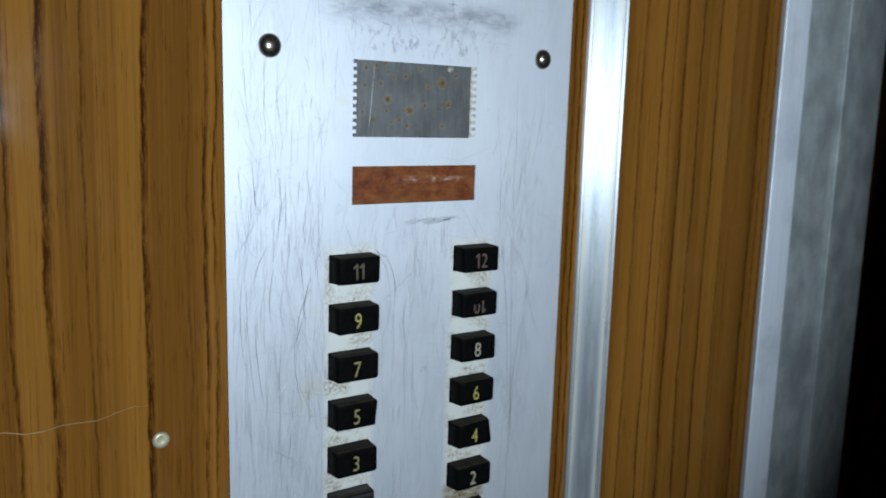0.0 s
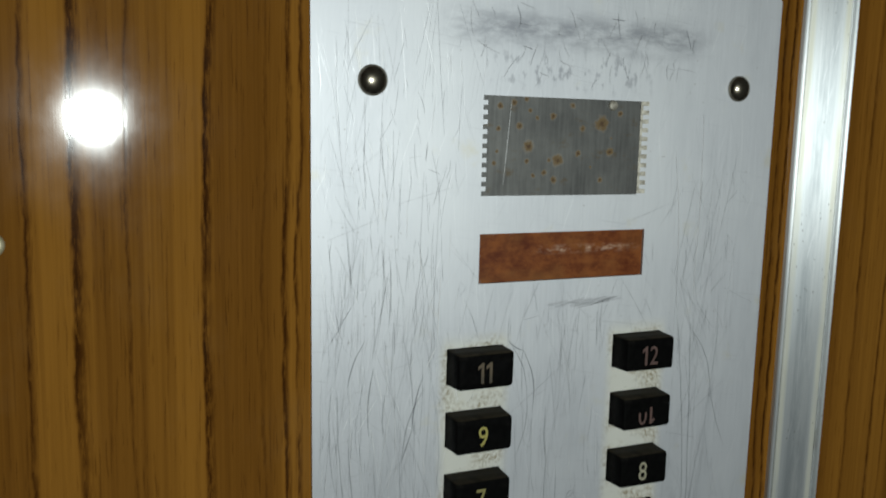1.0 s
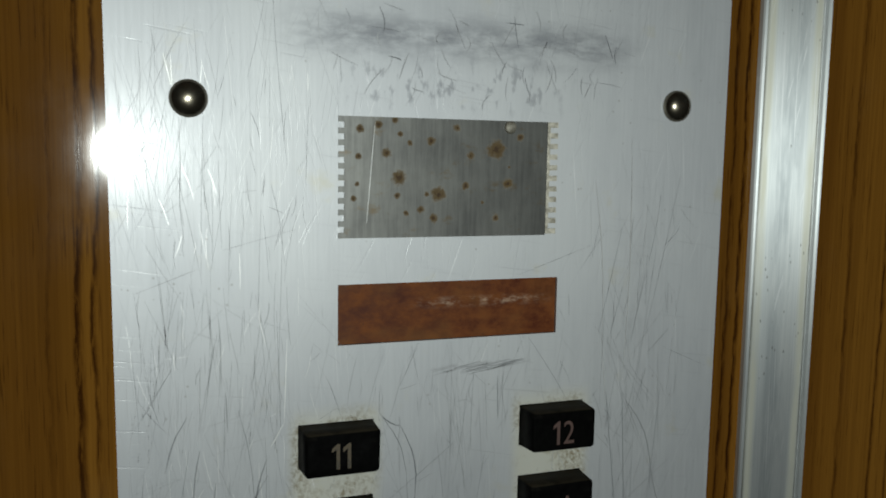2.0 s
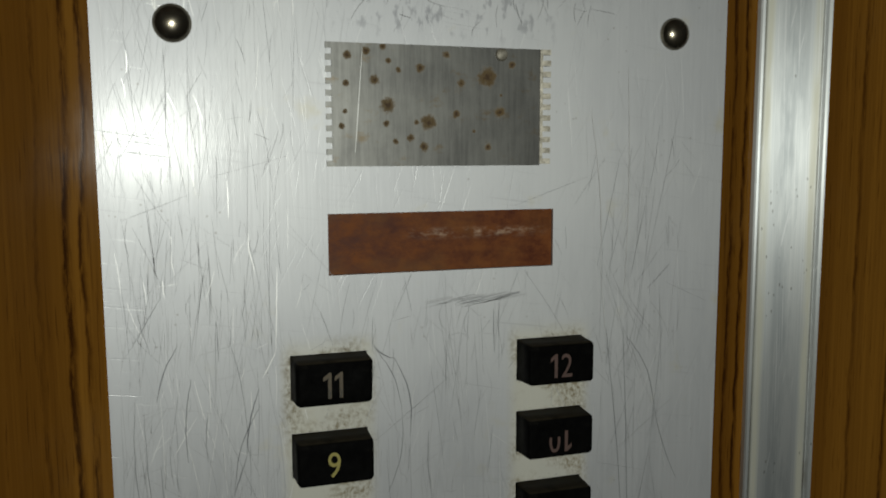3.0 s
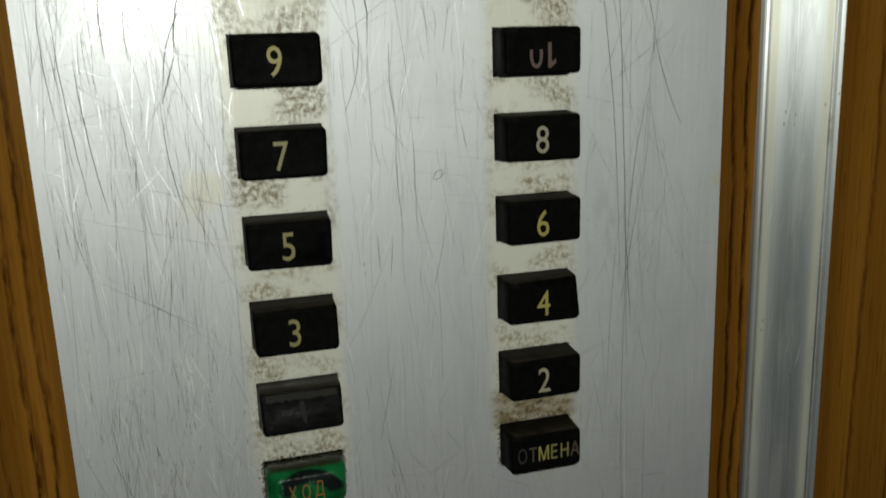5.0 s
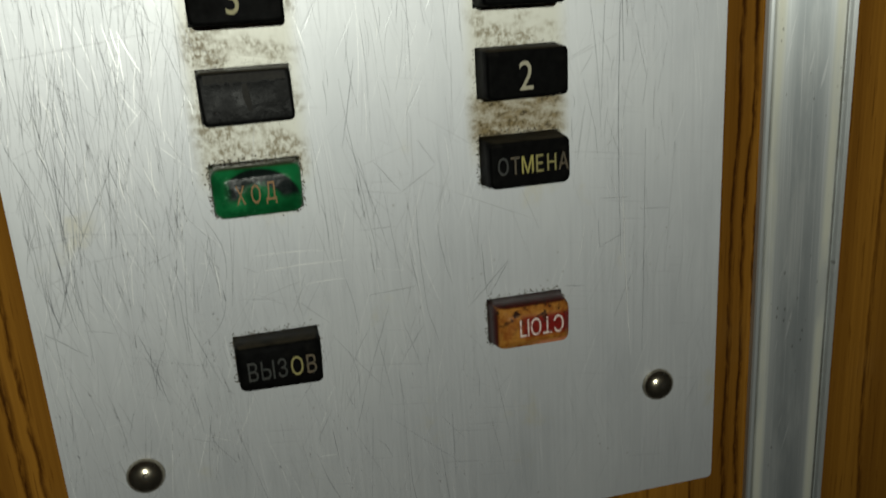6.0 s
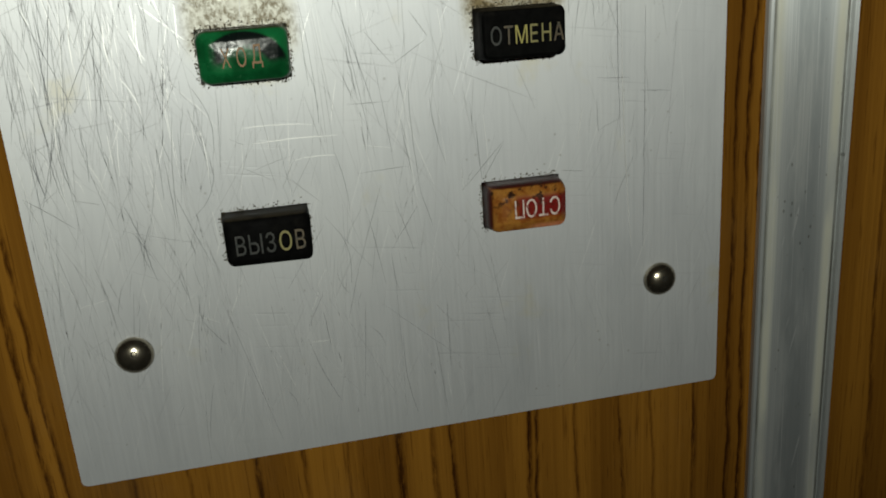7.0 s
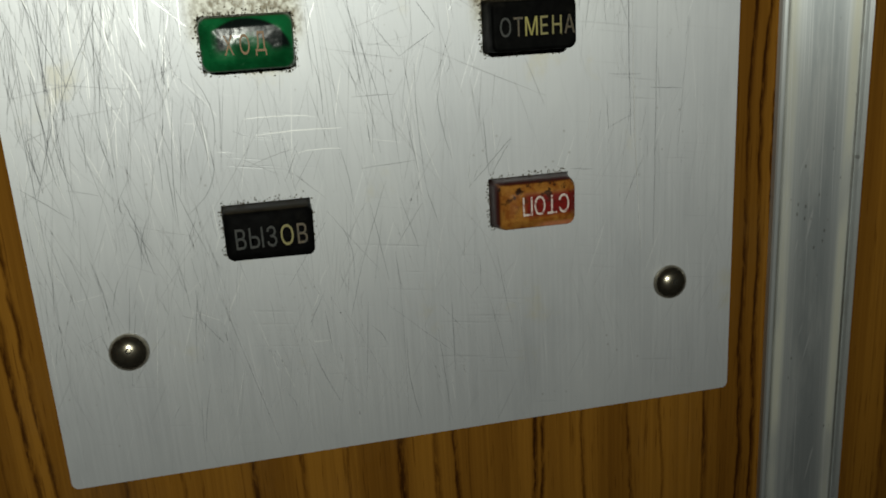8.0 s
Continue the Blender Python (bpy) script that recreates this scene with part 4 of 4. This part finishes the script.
groove(dark, 0.00013, 0.2376, 1.2474, 0.2386, 1.2173, -0.0005)
groove(dark, 0.00016, 0.2386, 1.2173, 0.2412, 1.2077)
groove(dark, 0.00016, 0.2539, 1.2327, 0.2547, 1.2186)
groove(dark, 0.00014, 0.2495, 1.2160, 0.2609, 1.2275)
groove(dark, 0.00013, 0.2609, 1.2272, 0.2551, 1.2183)
groove(dark, 0.00013, 0.2232, 1.2233, 0.2364, 1.2240)
groove(dark, 0.00014, 0.2245, 1.2145, 0.2279, 1.1939)
groove(dark, 0.00015, 0.2299, 1.2017, 0.2307, 1.1917)
groove(dark, 0.00014, 0.2287, 1.2197, 0.2212, 1.1991)
groove(dark, 0.00012, 0.2212, 1.1991, 0.2175, 1.1859)
groove(dark, 0.00013, 0.2172, 1.2097, 0.2189, 1.1953, 0.0012)
groove(dark, 0.00014, 0.2320, 1.2152, 0.2359, 1.2018)
groove(dark, 0.00013, 0.2375, 1.2135, 0.2299, 1.2025)
groove(dark, 0.00016, 0.2111, 1.1889, 0.2121, 1.1791)
groove(dark, 0.00016, 0.2066, 1.1817, 0.2131, 1.1633, -0.0006)
groove(dark, 0.00016, 0.2227, 1.1828, 0.2262, 1.1770, 0.0006)
groove(dark, 0.00018, 0.2311, 1.1785, 0.2335, 1.1555, -0.0010)
groove(dark, 0.00018, 0.2435, 1.1865, 0.2434, 1.1677)
groove(dark, 0.00014, 0.2394, 1.1801, 0.2419, 1.1532)
groove(dark, 0.00013, 0.2221, 1.1894, 0.2195, 1.1634)
groove(dark, 0.00014, 0.2116, 1.1937, 0.2071, 1.1854)
groove(shine, 0.00016, 0.2068, 1.1808, 0.2125, 1.1806)
groove(shine, 0.00024, 0.2931, 1.2612, 0.2956, 1.1948, -0.0006)
groove(dark, 0.00012, 0.2997, 1.2581, 0.2992, 1.1944)
groove(dark, 0.00013, 0.2865, 1.2411, 0.2955, 1.2405)
groove(dark, 0.00013, 0.2981, 1.2369, 0.3068, 1.2362)
groove(dark, 0.00013, 0.2862, 1.2357, 0.2866, 1.2274)
groove(dark, 0.00012, 0.2866, 1.2277, 0.2935, 1.2309)
groove(dark, 0.00014, 0.2763, 1.2182, 0.2824, 1.2174)
for k in range(26):  # a rubbed grey stroke under the window
    x, z = rng.uniform(0.226, 0.250) - X0, 1.4005 - Z0 + rng.gauss(0, 0.0007)
    ribbon(faint if k % 3 else dark, [(x + 0.004 * i, z + 0.0007 * i + 0.04 * (x + 0.01)) for i in range(3)], 0.00018, -T - 0.00007)
for k in range(64):  # scribbles near the top
    x, z = rng.uniform(-0.040, 0.052), rng.uniform(0.325, 0.349)
    lean = rng.choice((-0.5, -0.2, 0.1, 0.4, 1.3))
    scratch(dark if k % 6 == 0 else faint, x, z + 0.003, rng.uniform(0.003, 0.009), lean + rng.gauss(0, 0.15), rng.gauss(0, 0.0008), rng.uniform(0.00012, 0.0003), -T - 0.00007)
for k in range(95):  # pale scratches; their glint round the highlight is put into the colour
    x, z = rng.uniform(-0.086, -0.040), rng.uniform(0.085, 0.335)
    scratch(shine, x, z, rng.uniform(0.002, 0.012), rng.gauss(0.05, 0.22), rng.gauss(0, 0.0002), rng.uniform(0.00008, 0.0002), -T - 0.00007)
for nm, bm, mat in (("dark_wear", dark, DARK_LINE), ("faint_wear", faint, FAINT_LINE), ("bright_wear", shine, SHINE_LINE)):
    tagged(part(nm, bm, mat, panel), kind="stuff")

# ---- grime caked round the keys ----
bm = bmesh.new()
for c, z in SLOTS:
    low = 420 if z < ROWS[7] else 620 if z < ROWS[5] + 0.001 else 200
    for k in range(low):
        side = rng.random()
        if side < 0.50:
            px, pz = c + rng.uniform(-KW / 2, KW / 2), z - KH / 2 - abs(rng.gauss(0.0002, 0.0005))
        elif side < 0.72:
            px, pz = c + rng.uniform(-KW / 2, KW / 2), z + KH / 2 + abs(rng.gauss(0.0003, 0.0006))
        elif side < 0.86:
            px, pz = c - KW / 2 - abs(rng.gauss(0.0002, 0.0004)), z + rng.uniform(-KH / 2, KH / 2)
        else:
            px, pz = c + KW / 2 + abs(rng.gauss(0.0002, 0.0004)), z + rng.uniform(-KH / 2, KH / 2)
        r = rng.uniform(0.00005, 0.00030 if z < ROWS[6] + 0.001 else 0.00017)
        n = 5
        ring = [bm.verts.new((px + r * math.cos(2 * math.pi * i / n) * rng.uniform(0.6, 1.3), -T + 0.00002, pz + r * math.sin(2 * math.pi * i / n) * rng.uniform(0.6, 1.3))) for i in range(n)]
        tip = bm.verts.new((px, -T - r * 0.5, pz))
        for i in range(n):
            bm.faces.new((ring[i], ring[(i + 1) % n], tip))
tagged(part("grime", bm, GRIME, panel, "dark caked grime"), kind="stuff")

# ---- small things on the laminate ----
def rivet(x, z):
    thing = empty("rivet", (x, FACE, z), "small dull aluminium rivet in the laminate wall", "rivet", "rivets in the laminate")
    part("head", turned([(0.0034, 0.0), (0.0034, 0.0004), (0.0029, 0.0009), (0.0020, 0.0011), (0.0012, 0.0009), (0.0, 0.0008)]), RIVET, thing, "", True)


for x, z in ((0.1172, 1.3210), (0.0588, 1.4278)):
    rivet(x, z)
bm = bmesh.new()
ribbon(bm, [(0.020 + 0.0062 * i, 1.3345 + 0.0016 * math.sin(i * 0.5) - 0.0008 * math.sin(i * 1.7)) for i in range(16)], 0.0004, FACE - 0.00012)
tagged(part("wall_scuff", bm, SCUFF), "pale scratch in the laminate wall", "scratch", kind="structure")
